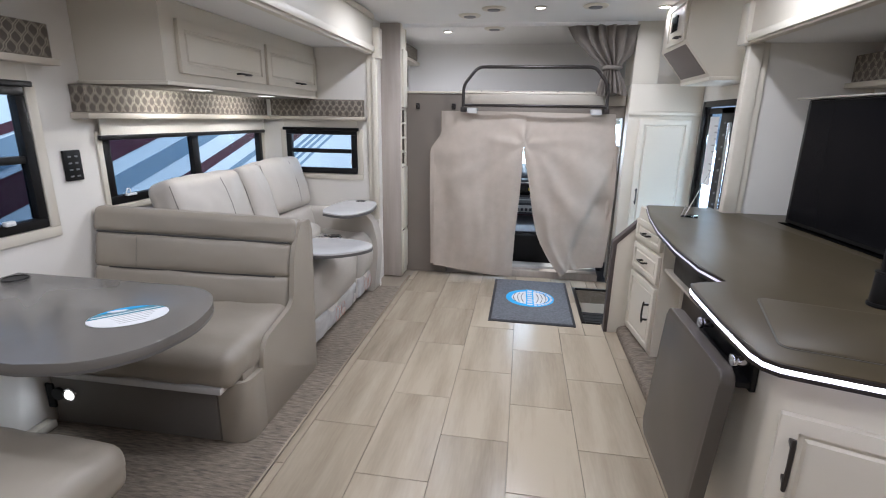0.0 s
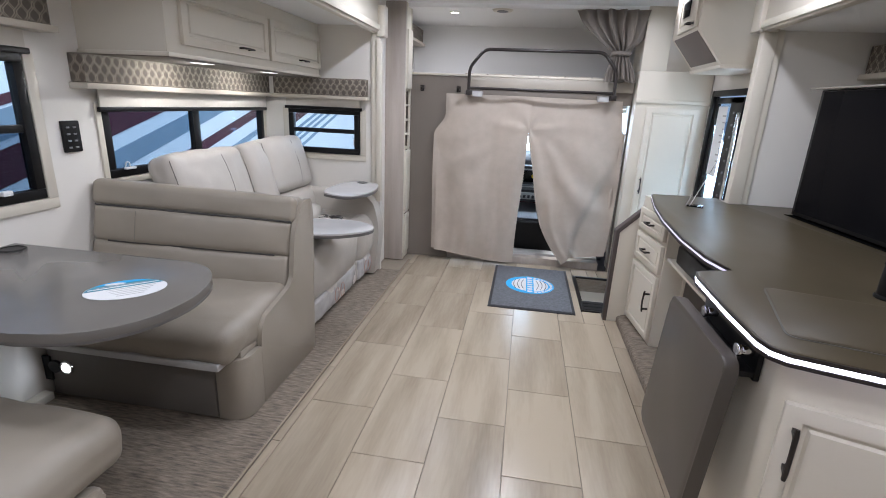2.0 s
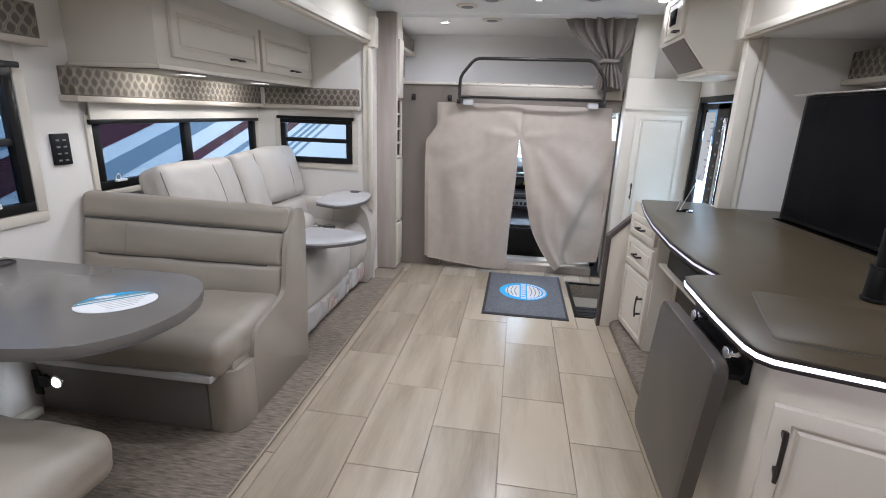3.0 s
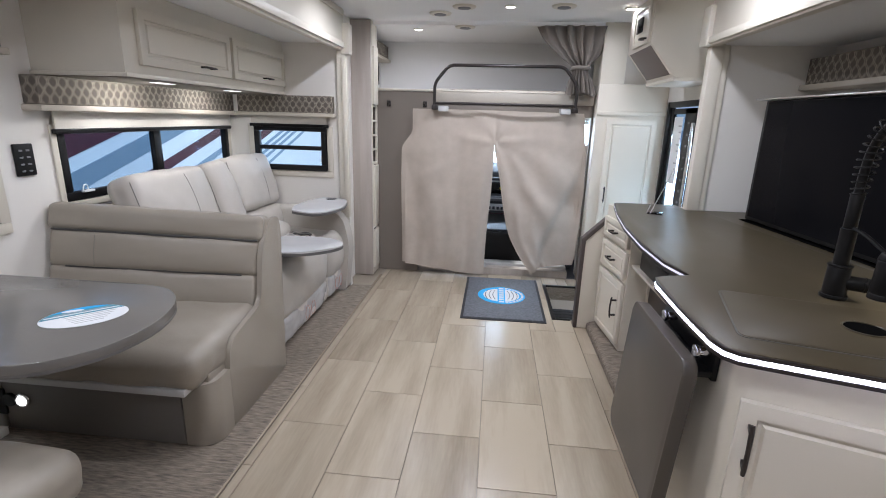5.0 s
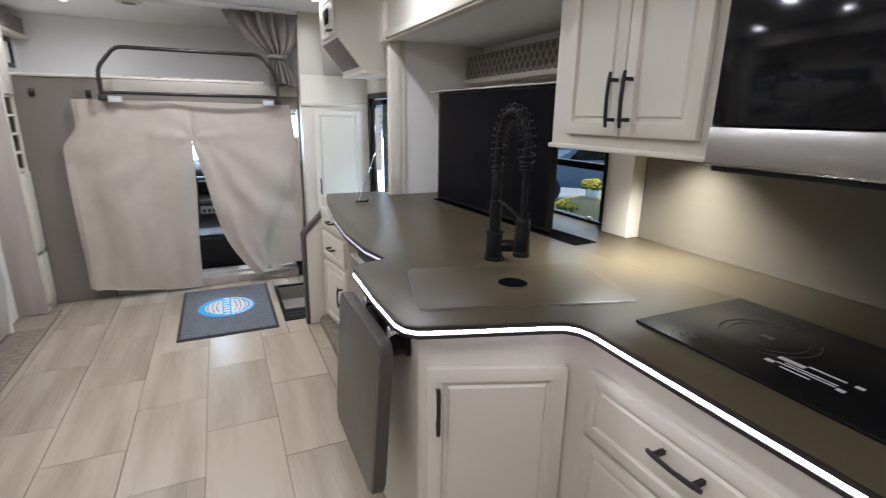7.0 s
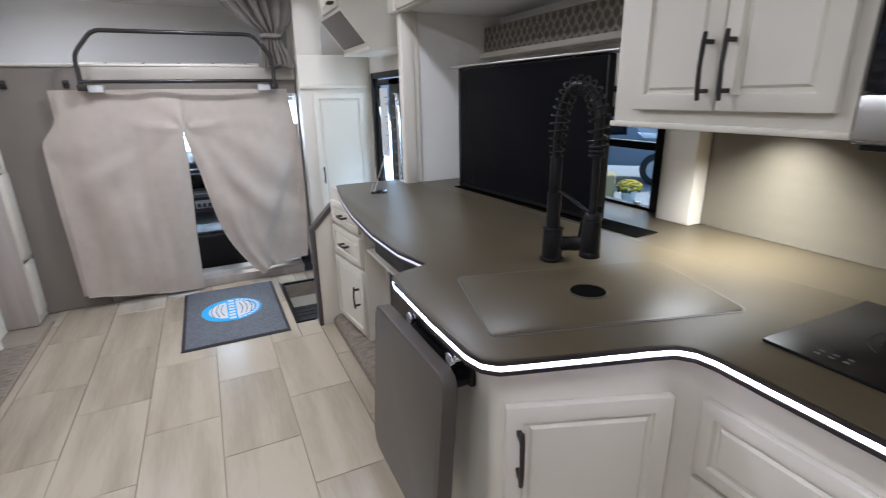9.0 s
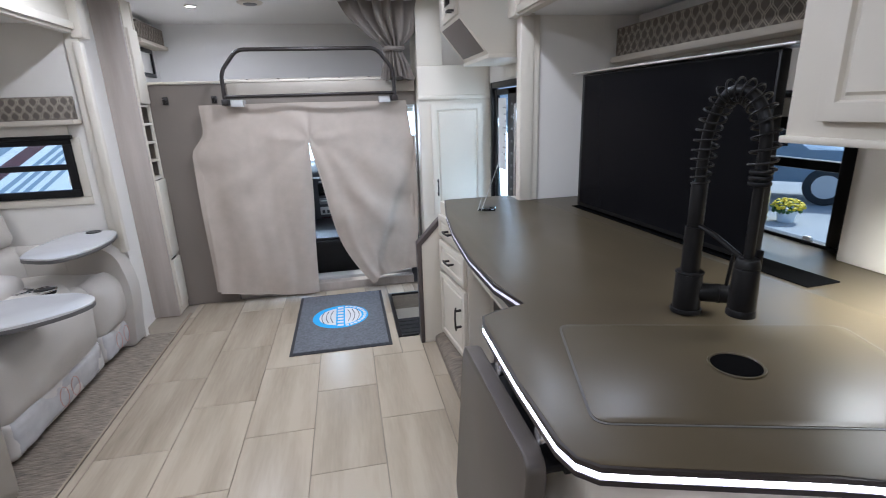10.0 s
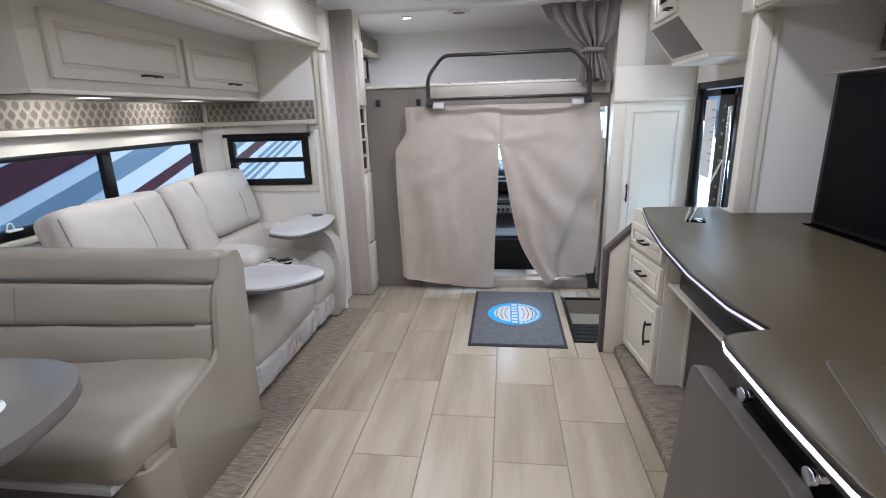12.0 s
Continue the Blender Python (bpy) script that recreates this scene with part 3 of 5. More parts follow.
def facing_south(x, y, z):
    return Matrix.Translation((x, y, z))


# overhead cabinet above the sofa
oc = thing("overhead_cabinet", (-1.9, 3.0, 1.53), "white overhead cabinet with two shaker doors above the sofa", "cabinet")
part("body", box(-2.079, -1.625, 2.085, 3.738, 1.54, 1.899, 0.003), WHITE, oc)
part("bottom_rail", box(-2.079, -1.61, 2.075, 3.738, 1.523, 1.54, 0.003), WHITE, oc)
shaker("door", oc, facing_east(-1.625, 2.178, 1.580), 0.775, 0.238, 0.02, 0.06, (0.50, 0.035, 0.12, False))
shaker("door", oc, facing_east(-1.625, 2.985, 1.580), 0.742, 0.238, 0.02, 0.06, (0.42, 0.035, 0.12, False))
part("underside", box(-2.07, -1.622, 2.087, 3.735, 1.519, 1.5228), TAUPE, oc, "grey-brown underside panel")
for yy in (2.37, 3.06):
    part("light_strip", box(-1.755, -1.695, yy + 0.04, yy + 0.16, 1.5168, 1.5188, 0.0005), SOFTLED, oc, "lit under-cabinet light")
    area_lamp("under_cabinet_light", look((-1.745, yy + 0.1, 1.512), (-2.05, yy + 0.1, 1.28)), 0.10, 0.05, 2.6, (1, 0.96, 0.9))


# ---- dinette ----
bench = thing("dinette_bench", (-1.65, 2.0, 0.012), "taupe vinyl dinette bench with a channelled back", "bench", "dinette benches")
part("base", prism(rounded([(-2.06, 1.655), (-1.125, 1.655), (-1.125, 2.31), (-2.06, 2.31)], [0, 0.09, 0.02, 0], 6), 0.012, 0.29, 0.006), VINYLDK, bench, "dark taupe bench base")
side = prism_x(rounded([(1.80, 0.015), (2.35, 0.015), (2.385, 0.80), (2.365, 0.872), (2.265, 0.872), (2.165, 0.74), (2.125, 0.505), (2.08, 0.475), (1.85, 0.425), (1.812, 0.375), (1.80, 0.302)],
                       [0.02, 0.02, 0.03, 0.02, 0.02, 0.06, 0.02, 0.02, 0.02, 0.02, 0.0], 4), -1.124, -1.100, 0.004)
part("side_panel", side, VINYL, bench)
part("base_corner", prism(rounded([(-1.23, 1.648), (-1.100, 1.648), (-1.100, 1.799), (-1.23, 1.799)], [0, 0.085, 0, 0], 8), 0.014, 0.302, 0.003), VINYL, bench)
part("seat_deck", box(-2.06, -1.126, 1.68, 2.30, 0.291, 0.335, 0.01), VINYL, bench)
part("drawer_front", box(-2.05, -1.235, 1.640, 1.657, 0.022, 0.282, 0.003), VINYLDK, bench, "dark grey drawer front")
part("lip", box(-2.06, -1.170, 1.582, 1.647, 0.284, 0.315, 0.006), TRAY, bench, "pale grey lip rail")
part("seat_cushion", turned(cushion(0.465, 0.31, 0.085, 0.055, (0.01, 0.015, 0.022), 18, 0.010), pose(-1.594, 1.90, 0.385, 3, 0, 0)), VINYL, bench)
lean = pose(-1.592, 2.038, 0.548, -10, 3.5, 11)
rolls = ((-0.07, 0.098), (0.092, 0.268), (0.266, 0.385))
for k, (za, zb) in enumerate(rolls):
    hz = (zb - za) / 2 + 0.005
    roll = cushion(0.478 if k < 2 else 0.488, 0.062 if k < 2 else 0.085, hz, 0.030, (0, 0.018 if k < 2 else 0.010, 0.0), 16, 0.006, k * 7)
    part("back_roll", turned(roll, lean @ pose(0, 0.062 if k < 2 else 0.090, (za + zb) / 2)), VINYL, bench)
part("back_shell", turned(box(-0.46, 0.46, 0.10, 0.17, -0.25, 0.34, 0.015), lean), VINYL, bench)
part("seam", turned(tube([(-0.465, 0.006, 0.267), (0, 0.003, 0.267), (0.468, 0.006, 0.267)], 0.005, 6), lean), SEAM, bench, "dark seam line")
part("seam", turned(tube([(-0.40, 0.004, 0.095), (0, 0.002, 0.095), (0.40, 0.004, 0.095)], 0.004, 6), lean), SEAM, bench, "dark seam line")
part("stitch", turned(tube([(-0.262, -0.0165 - 0.004 * math.sin(k * 0.4), 0.10 + 0.019 * k) for k in range(9)], 0.0011, 5), lean), VINYLDK, bench, "fine stitched seam")
outlet = thing("bench_outlet", (-1.98, 1.634, 0.10), "black socket plate with a lit white footlight on the bench", "outlet")
part("plate", box(-2.075, -2.035, 1.630, 1.642, 0.095, 0.215, 0.004), BLACK, outlet)
part("socket", turned(cyl(0, 0, 0, 0.02, 0.03, 20, bevel=0.003), pose(-2.012, 1.645, 0.168, 90)), BLACK, outlet)
part("bezel", turned(tube([(0.027 * math.cos(a * math.pi / 12), 0.027 * math.sin(a * math.pi / 12), 0) for a in range(24)], 0.007, 8, True), pose(-1.955, 1.636, 0.168, 90)), CHROME, outlet, "chrome bezel")
part("footlight", turned(cyl(0, 0, 0, 0.02, 0.022, 20, bevel=0.004), pose(-1.955, 1.645, 0.168, 90)), glow("footlight_lens", (1, 0.97, 0.9), 3), outlet, "lit white lens")

area_lamp("footlight_lamp", look((-1.955, 1.610, 0.168), (-1.965, 0.9, 0.14)), 0.04, 0.04, 0.11, (0.86, 0.92, 1.0), True)

near = thing("dinette_bench", (-1.65, 0.65, 0.012), "taupe vinyl dinette bench with a rounded seat corner", "bench", "dinette benches")
part("base", prism(rounded([(-2.06, 0.30), (-1.14, 0.30), (-1.14, 0.975), (-2.06, 0.975)], [0, 0.02, 0.08, 0], 6), 0.012, 0.29, 0.006), VINYL, near)
part("side_panel", prism_x(rounded([(0.18, 0.015), (0.93, 0.015), (0.975, 0.29), (0.76, 0.33), (0.62, 0.43), (0.50, 0.46), (0.30, 0.86), (0.18, 0.86)], [0.02, 0.02, 0.03, 0.05, 0.05, 0.06, 0.03, 0.03], 4), -1.16, -1.118, 0.012), VINYL, near)
part("seat_cushion", turned(cushion(0.465, 0.33, 0.085, 0.06, (0.012, 0.012, 0.02), 14, 0.008, 3), pose(-1.58, 0.752, 0.395, -3, 0, 0)), VINYL, near)
lean = pose(-1.60, 0.42, 0.47, 12, 0, 0)
for k, (za, zb) in enumerate(((0.0, 0.105), (0.098, 0.255), (0.262, 0.415))):
    part("back_roll", turned(cushion(0.452, 0.06, (zb - za) / 2 + 0.006, 0.045, (0, 0.03, 0.004), 7, 0.003, k * 5), lean @ pose(0, -0.03, (za + zb) / 2)), VINYL, near)

table = thing("dinette_table", (-1.6, 1.32, 0.012), "grey laminate dinette table with a rounded end", "table")
outline = [(-2.072, 0.965), (-1.32, 0.968)]
for t in [k / 20 for k in range(21)]:
    outline.append(tuple(path_at([(-1.30, 0.972), (-1.165, 1.012), (-1.065, 1.115), (-1.030, 1.25), (-1.038, 1.36), (-1.076, 1.47), (-1.14, 1.555), (-1.215, 1.60), (-1.31, 1.622)], t)))
outline.append((-2.072, 1.625))
part("tabletop", prism(outline, 0.712, 0.742, 0.003), TABLE, table)
part("edge_band", prism([(x * 0.9995 - 0.0005, y) for x, y in outline], 0.704, 0.713), TABLEEDGE, table, "dark edge band")
part("support_panel", prism_y(rounded([(-2.078, 0.05), (-2.035, 0.05), (-2.00, 0.704), (-2.078, 0.704)], [0.0, 0.01, 0, 0], 3), 1.12, 1.38, 0.008), WHITE, table, "white wall-mounted table support")
part("foot_plate", box(-2.078, -2.025, 0.99, 1.615, 0.012, 0.05, 0.006), WHITE, table, "white foot ledge")
part("cup_ring", turned(tube([(0.042 * math.cos(a * math.pi / 12), 0.042 * math.sin(a * math.pi / 12), 0) for a in range(24)], 0.005, 8, True), pose(-2.0, 1.552, 0.742)), BLACK, table, "black cup holder ring")
part("cup_well", cyl(-2.0, 1.552, 0.7405, 0.7435, 0.040, 24), BLACK, table, "black cup holder")
stick = thing("table_sticker", (-1.275, 1.305, 0.743), "oval white and teal leaflet lying on the table", "leaflet")
orient = pose(-1.272, 1.308, 0.7432, 0, 0, 38)
oval = [(0.118 * math.cos(a * math.pi / 30), 0.088 * math.sin(a * math.pi / 30)) for a in range(60)]
part("card", turned(prism(oval, 0, 0.0015), orient), PAPER, stick)


def oval_band(lo, hi, k, z):
    """The strip of the oval card that lies between two slanting lines."""
    c, d = math.cos(math.radians(SLANT)), math.sin(math.radians(SLANT))
    pts = [(x * k, y * k) for x, y in oval]
    for sign, lim in ((1, lo), (-1, -hi)):
        out = []
        for i, p in enumerate(pts):
            q = pts[(i + 1) % len(pts)]
            a, b = [sign * (v[1] * c - v[0] * d) - lim for v in (p, q)]
            if a >= 0:
                out.append(p)
            if (a >= 0) != (b >= 0):
                f = a / (a - b)
                out.append((p[0] + (q[0] - p[0]) * f, p[1] + (q[1] - p[1]) * f))
        pts = out
    return turned(prism(pts, z, z + 0.0005), orient)


SLANT = 8
part("print", oval_band(0.020, 0.2, 0.985, 0.0015), TEAL, stick, "teal printed picture")
part("print", oval_band(0.062, 0.2, 0.97, 0.0020), MATBLUE, stick, "blue printed sky")
part("print", oval_band(0.029, 0.037, 0.93, 0.0020), PAPER, stick, "pale printed streak")
part("print", oval_band(0.044, 0.048, 0.80, 0.0020), TRAY, stick, "grey printed streak")
part("print", turned(prism([(-0.035 + 0.030 * math.cos(a * math.pi / 10), 0.058 + 0.010 * math.sin(a * math.pi / 10)) for a in range(20)], 0.0024, 0.0029), orient), PAPER, stick, "white printed shape")
for k in range(5):
    part("text_bar", turned(box(-0.055 + 0.006 * k, 0.085 - 0.010 * k, 0.006 - k * 0.016, 0.009 - k * 0.016, 0.0015, 0.0020), orient @ pose(0, 0, 0, 0, 0, SLANT)), TRAY, stick, "grey line of print")

panel = thing("wall_switch_panel", (-2.075, 1.965, 1.07), "black wall control panel with rows of buttons", "switch panel")
part("plate", box(-2.079, -2.065, 1.922, 2.012, 1.085, 1.225, 0.004), BLACK, panel)
for i in range(4):
    for j in range(2):
        part("button", box(-2.066, -2.062, 1.940 + j * 0.034, 1.957 + j * 0.034, 1.102 + i * 0.030, 1.110 + i * 0.030, 0.002), CABMID, panel)

# ---- sofa ----
sofa = thing("recliner_sofa", (-1.65, 3.05, 0.012), "pale leather two-seat recliner sofa with a centre console", "sofa")
part("base", box(-2.0, -1.27, 2.47, 3.73, 0.014, 0.30, 0.02), SOFA, sofa)
for k, (ya, yb) in enumerate(((2.50, 2.96), (3.20, 3.62))):
    ym, hy = (ya + yb) / 2, (yb - ya) / 2
    part("seat_cushion", turned(cushion(0.31, hy + 0.03, 0.095, 0.065, (0.015, 0.0, 0.035), 12, 0.009, k * 11), pose(-1.53, ym, 0.445 - 0.03 * k, 0, 2, 0)), SOFA, sofa)
    ya, yb = ((2.50, 3.32), (3.335, 3.69))[k]
    ym, hy = (ya + yb) / 2, (yb - ya) / 2
    part("seat_front", turned(cushion(0.065, hy, 0.18 - 0.015 * k, 0.060, (0.045, 0, 0.016), 14, 0.008, k * 9 + 2), pose(-1.245, ym, 0.355 - 0.015 * k, 0, 4, 0)), SOFA, sofa)
    foot = part("footrest", turned(cushion(0.045, hy, 0.09, 0.035, (0.014, 0, 0), 6, 0.004, k * 9 + 4), pose(-1.235, ym, 0.125)), SOFA, sofa)
    wrap = part("wrap", turned(cushion(0.0475, hy * 0.95, 0.082, 0.03, (0.014, 0, 0), 26, 0.011, k * 5 + 1), pose(-1.232, ym, 0.125)), PLASTIC, foot, "clear plastic wrap with red print")
    for sg in (-1, 1):
        loops = [(-1.166, ym + sg * 0.05 + 0.035 * math.sin(a * 0.6), 0.125 + 0.05 * math.cos(a * 0.6)) for a in range(11)]
        part("print_loop", tube(loops, 0.0014, 5), ORANGE, foot, "red curled print")
BACKS = ((2.22, 2.865, 0.085, 1), (2.872, 3.135, 0.075, 0), (3.142, 3.70, 0.085, 1))
for k, (ya, yb, th, split) in enumerate(BACKS):
    ym, hy = (ya + yb) / 2, (yb - ya) / 2
    m = pose(-1.815, ym, 0.86 + 0.012 * k, 0, -17, (0, 0, -3)[k])
    if split:
        part("back_cushion", turned(cushion(th, hy, 0.195, 0.05, (0.030, 0, 0.012), 14, 0.009, k * 13), m), SOFA, sofa)
        part("lumbar_cushion", turned(cushion(0.085, hy, 0.115, 0.04, (0.024, 0, 0), 12, 0.008, k * 13 + 5), pose(-1.735, ym, 0.575, 0, -12, 0)), SOFA, sofa)
        part("stitch", turned(tube([(th + 0.026 * (1 - (z / 0.195) ** 2) * 0.93 + 0.0035, hy * 0.25, z) for z in (-0.16, -0.12, -0.08, -0.04, 0, 0.04, 0.08, 0.12, 0.155)], 0.0013, 5), m), VINYLDK, sofa, "stitched seam")
    else:
        part("middle_back", turned(cushion(th, hy, 0.30, 0.045, (0.030, 0, 0.010), 14, 0.010, 31), pose(-1.765, ym, 0.772, 0, -17, 4)), SOFA, sofa)
    edge_line = [(th * 0.86, hy * 0.985 * sg, z) for sg in (-1,) for z in (-0.16, -0.06, 0.06, 0.16)]
    part("piping", turned(tube(edge_line, 0.0022, 6), m), VINYLDK, sofa, "dark corner seam")
part("console", turned(cushion(0.315, 0.14, 0.19, 0.05, (0.008, 0.01, 0.01), 6, 0.003, 17), pose(-1.52, 3.08, 0.40)), SOFA, sofa)
part("console_pad", turned(cushion(0.19, 0.13, 0.055, 0.045, (0.01, 0.01, 0.02), 6, 0.003, 18), pose(-1.57, 3.05, 0.62, 0, 4, 0)), SOFA, sofa, "padded console lid")
for dx in (0.0, 0.095):
    part("cup_holder", cyl(-1.350 + dx, 3.08, 0.575, 0.597, 0.045, 24, bevel=0.004), BLACK, sofa, "black cup holder")
    part("cup_ring", turned(tube([(0.047 * math.cos(a * math.pi / 10), 0.047 * math.sin(a * math.pi / 10), 0) for a in range(20)], 0.005, 8, True), pose(-1.350 + dx, 3.08, 0.597)), CHROME, sofa, "chrome cup holder ring")
part("arm", prism_x(rounded([(3.61, 0.02), (3.735, 0.02), (3.735, 0.69), (3.61, 0.69)], [0.01, 0.01, 0.05, 0.05], 5), -2.0, -1.36, 0.01), SOFA, sofa)
part("arm_front", prism_y(rounded([(-1.42, 0.02), (-1.14, 0.02), (-1.10, 0.40), (-1.15, 0.61), (-1.26, 0.685), (-1.42, 0.69)], [0.01, 0.02, 0.10, 0.055, 0.055, 0], 6), 3.60, 3.733, 0.006), SOFA, sofa)
part("arm", prism_x(rounded([(2.43, 0.02), (2.52, 0.02), (2.52, 0.60), (2.43, 0.60)], [0.01, 0.01, 0.04, 0.04], 5), -2.0, -1.25, 0.01), SOFA, sofa)
part("stitch", tube([(-1.192 - 0.02 * (j / 9) ** 2, 2.56 + 0.16 * math.sin(j / 9 * 1.5), 0.455 - 0.022 * j) for j in range(10)], 0.0018, 5), SEAM, sofa, "stitched curve")
part("pull_tab", box(-1.192, -1.186, 3.02, 3.05, 0.315, 0.335, 0.002), BLACK, sofa, "small black release tab")
part("seat_bracket", box(-1.185, -1.17, 3.70, 3.725, 0.02, 0.12, 0.003), PAPER, sofa, "white floor bracket")


def swivel_tray(outline_pts, z, cup, label):
    xs, ys = [p[0] for p in outline_pts], [p[1] for p in outline_pts]
    t = thing("swivel_tray", (sum(xs) / len(xs), sum(ys) / len(ys), z - 0.12), label, "tray table", "sofa tray tables")
    n = 28
    smooth_line = [tuple(path_at(outline_pts + [outline_pts[0]], k / n)) for k in range(n)]
    part("tray", prism(smooth_line, z - 0.011, z, 0.004), TRAY, t)
    part("edge_band", prism(smooth_line, z - 0.028, z - 0.0112, 0.003), TABLEEDGE, t, "dark lower edge")
    part("post", cyl(cup[0] - 0.02, cup[1], z - 0.12, z - 0.027, 0.02, 16), BLACK, t, "black post")
    part("cup_ring", turned(tube([(0.036 * math.cos(a * math.pi / 10), 0.036 * math.sin(a * math.pi / 10), 0) for a in range(20)], 0.004, 8, True), pose(cup[0], cup[1], z)), BLACK, t, "black cup ring")
    part("cup_well", cyl(cup[0], cup[1], z - 0.001, z + 0.002, 0.034, 20), BLACK, t, "black cup holder")
    return t


swivel_tray([(-1.36, 3.14), (-1.17, 3.08), (-1.07, 3.30), (-1.11, 3.60), (-1.21, 3.69), (-1.35, 3.69), (-1.40, 3.50), (-1.40, 3.28)], 0.752, (-1.25, 3.64), "pale grey kidney-shaped swivel tray over the sofa arm")
swivel_tray([(-1.45, 2.52), (-1.19, 2.47), (-1.00, 2.535), (-0.875, 2.68), (-0.915, 2.80), (-1.08, 2.865), (-1.30, 2.83), (-1.45, 2.74)], 0.642, (-1.34, 2.60), "pale grey kidney-shaped swivel tray beside the console")

# ---- kitchen ----
front = [(0.922, FLOOR_Y0 + 0.02), (0.924, 0.74), (0.926, 0.845), (0.918, 0.885), (0.893, 0.914), (0.84, 0.933), (0.60, 1.007), (0.555, 1.022), (0.532, 1.045), (0.522, 1.085),
         (0.520, 1.25), (0.527, 1.50), (0.537, 1.538), (0.57, 1.557), (0.66, 1.585), (0.628, 1.74), (0.622, 2.00), (0.645, 2.35), (0.690, 2.70), (0.752, 3.04), (0.775, 3.06)]


def ribbon(path2, z0, z1, out0, out1):
    """A band that follows the path, from out0 to out1 metres beyond it."""
    pts = [Vector(p) for p in path2]
    nor = []
    for i, p in enumerate(pts):
        a, b = pts[max(i - 1, 0)], pts[min(i + 1, len(pts) - 1)]
        t = (b - a).normalized()
        nor.append(Vector((-t.y, t.x)))
    outer = [tuple(p + n * out1) for p, n in zip(pts, nor)]
    inner = [tuple(p + n * out0) for p, n in zip(pts, nor)]
    bm = bmesh.new()
    rows = [[bm.verts.new((x, y, z)) for x, y in side] for side, z in ((inner, z0), (outer, z0), (outer, z1), (inner, z1))]
    for i in range(len(pts) - 1):
        for k in range(4):
            bm.faces.new((rows[k][i], rows[k][i + 1], rows[(k + 1) % 4][i + 1], rows[(k + 1) % 4][i]))
    for i in (0, len(pts) - 1):
        bm.faces.new([r[i] for r in rows])
    return bm


top = thing("worktop", (1.2, 1.5, 0.86), "bronze solid-surface worktop with a lit edge strip", "worktop")
part("slab", prism(front + [(1.115, 3.06), (1.115, 2.885), (1.188, 2.885), (1.188, 2.90), (1.745, 2.90), (1.745, FLOOR_Y0 + 0.02)], 0.888, ZK, 0.003), COUNTER, top)
part("edge_top", ribbon(front, 0.8998, ZK - 0.001, -0.002, 0.005), BRONZE, top, "dark bronze upper edge")
part("led_strip", ribbon(front[:14], 0.8900, 0.9003, -0.002, 0.004), LED, top, "lit white edge strip")
part("led_strip", ribbon(front[14:], 0.891, 0.9003, -0.002, 0.004), DIMLED, top, "dim violet-white edge strip")
# Hidden glow strip, added to throw the edge light down onto the cabinet fronts.
part("led_strip", ribbon(front[:14], 0.8765, 0.8785, -0.024, -0.014), UNDERGLOW, top, "unseen glowing strip added under the edge")
part("edge_bottom", ribbon(front, 0.879, 0.8885, -0.006, 0.005), BRONZE, top, "dark bronze lower edge")

spin = pose(0.684, 1.448, ZK, 0, 0, -15.8)
DARKWOOD = mat("dark_brown_laminate", (0.035, 0.027, 0.022), 0.4, vary=0.1, scale=5, stretch=(1, 1, 6))
HOLEDARK = mat("hole_dark", (0.004, 0.004, 0.004), 0.95)
HOLEDARK.node_tree.nodes["Principled BSDF"].inputs["Specular IOR Level"].default_value = 0.0
lid = thing("sink_cover", (0.93, 1.22, ZK), "bronze sink cover board set flush in the worktop", "sink cover")
gap = rounded([(0.0, 0.0), (0.0, -0.357), (0.60, -0.357), (0.60, 0.0)], [0.03, 0.03, 0.03, 0.03], 5)
part("groove", turned(prism([(x * 1.003 - 0.001, y * 1.005 + 0.001) for x, y in gap], -0.002, 0.0012), spin), TABLEEDGE, lid, "dark groove round the cover")
part("board", turned(prism([(0.003 + x * 0.990, -0.003 + y * 0.983) for x, y in gap], 0.0, 0.0022, 0.001), spin), COUNTER, lid)
# Flat disc on the board; its black stands for the hole's unlit inside.
part("finger_hole", turned(cyl(0.298, -0.178, 0.0024, 0.0034, 0.046, 28), spin), HOLEDARK, lid, "black disc painted for the dark of the finger hole")
part("hole_rim", turned(tube([(0.298 + 0.046 * math.cos(a * math.pi / 14), -0.178 + 0.046 * math.sin(a * math.pi / 14), 0.0035) for a in range(28)], 0.0025, 6, True), spin), COUNTER, lid)

tap = thing("kitchen_faucet", (1.02, 1.455, ZK), "matte black spring-neck kitchen faucet on the worktop", "faucet")
fx, fy = 1.0, 1.44
gx, gy = 1.018, 1.302
part("base", cyl(fx, fy, ZK, ZK + 0.095, 0.030, 28, 0.0285, 0.003), BLACK, tap)
part("base_ring", cyl(fx, fy, ZK + 0.0, ZK + 0.012, 0.034, 28, bevel=0.003), BLACK, tap)
part("base_cap", cyl(fx, fy, ZK + 0.095, ZK + 0.101, 0.031, 28, bevel=0.002), BLACK, tap)
part("column", cyl(fx, fy, ZK + 0.1, ZK + 0.205, 0.020, 20), BLACK, tap)
part("column", cyl(fx, fy, ZK + 0.205, ZK + 0.305, 0.0165, 20, bevel=0.002), BLACK, tap)
part("mixer", turned(cyl(0, 0, 0.0, 0.092, 0.021, 20, bevel=0.004), pose(fx, fy, ZK + 0.05) @ look((0, 0, 0), (-0.55, 0.30, 0))), BLACK, tap)
part("mixer_ring", turned(cyl(0, 0, 0.062, 0.066, 0.0225, 20), pose(fx, fy, ZK + 0.05) @ look((0, 0, 0), (-0.55, 0.30, 0))), BLACK, tap)
part("lever", tube([(fx + 0.068, fy - 0.037, ZK + 0.066), (fx + 0.074, fy - 0.040, ZK + 0.145)], 0.0042, 8), BLACK, tap, "black lever")
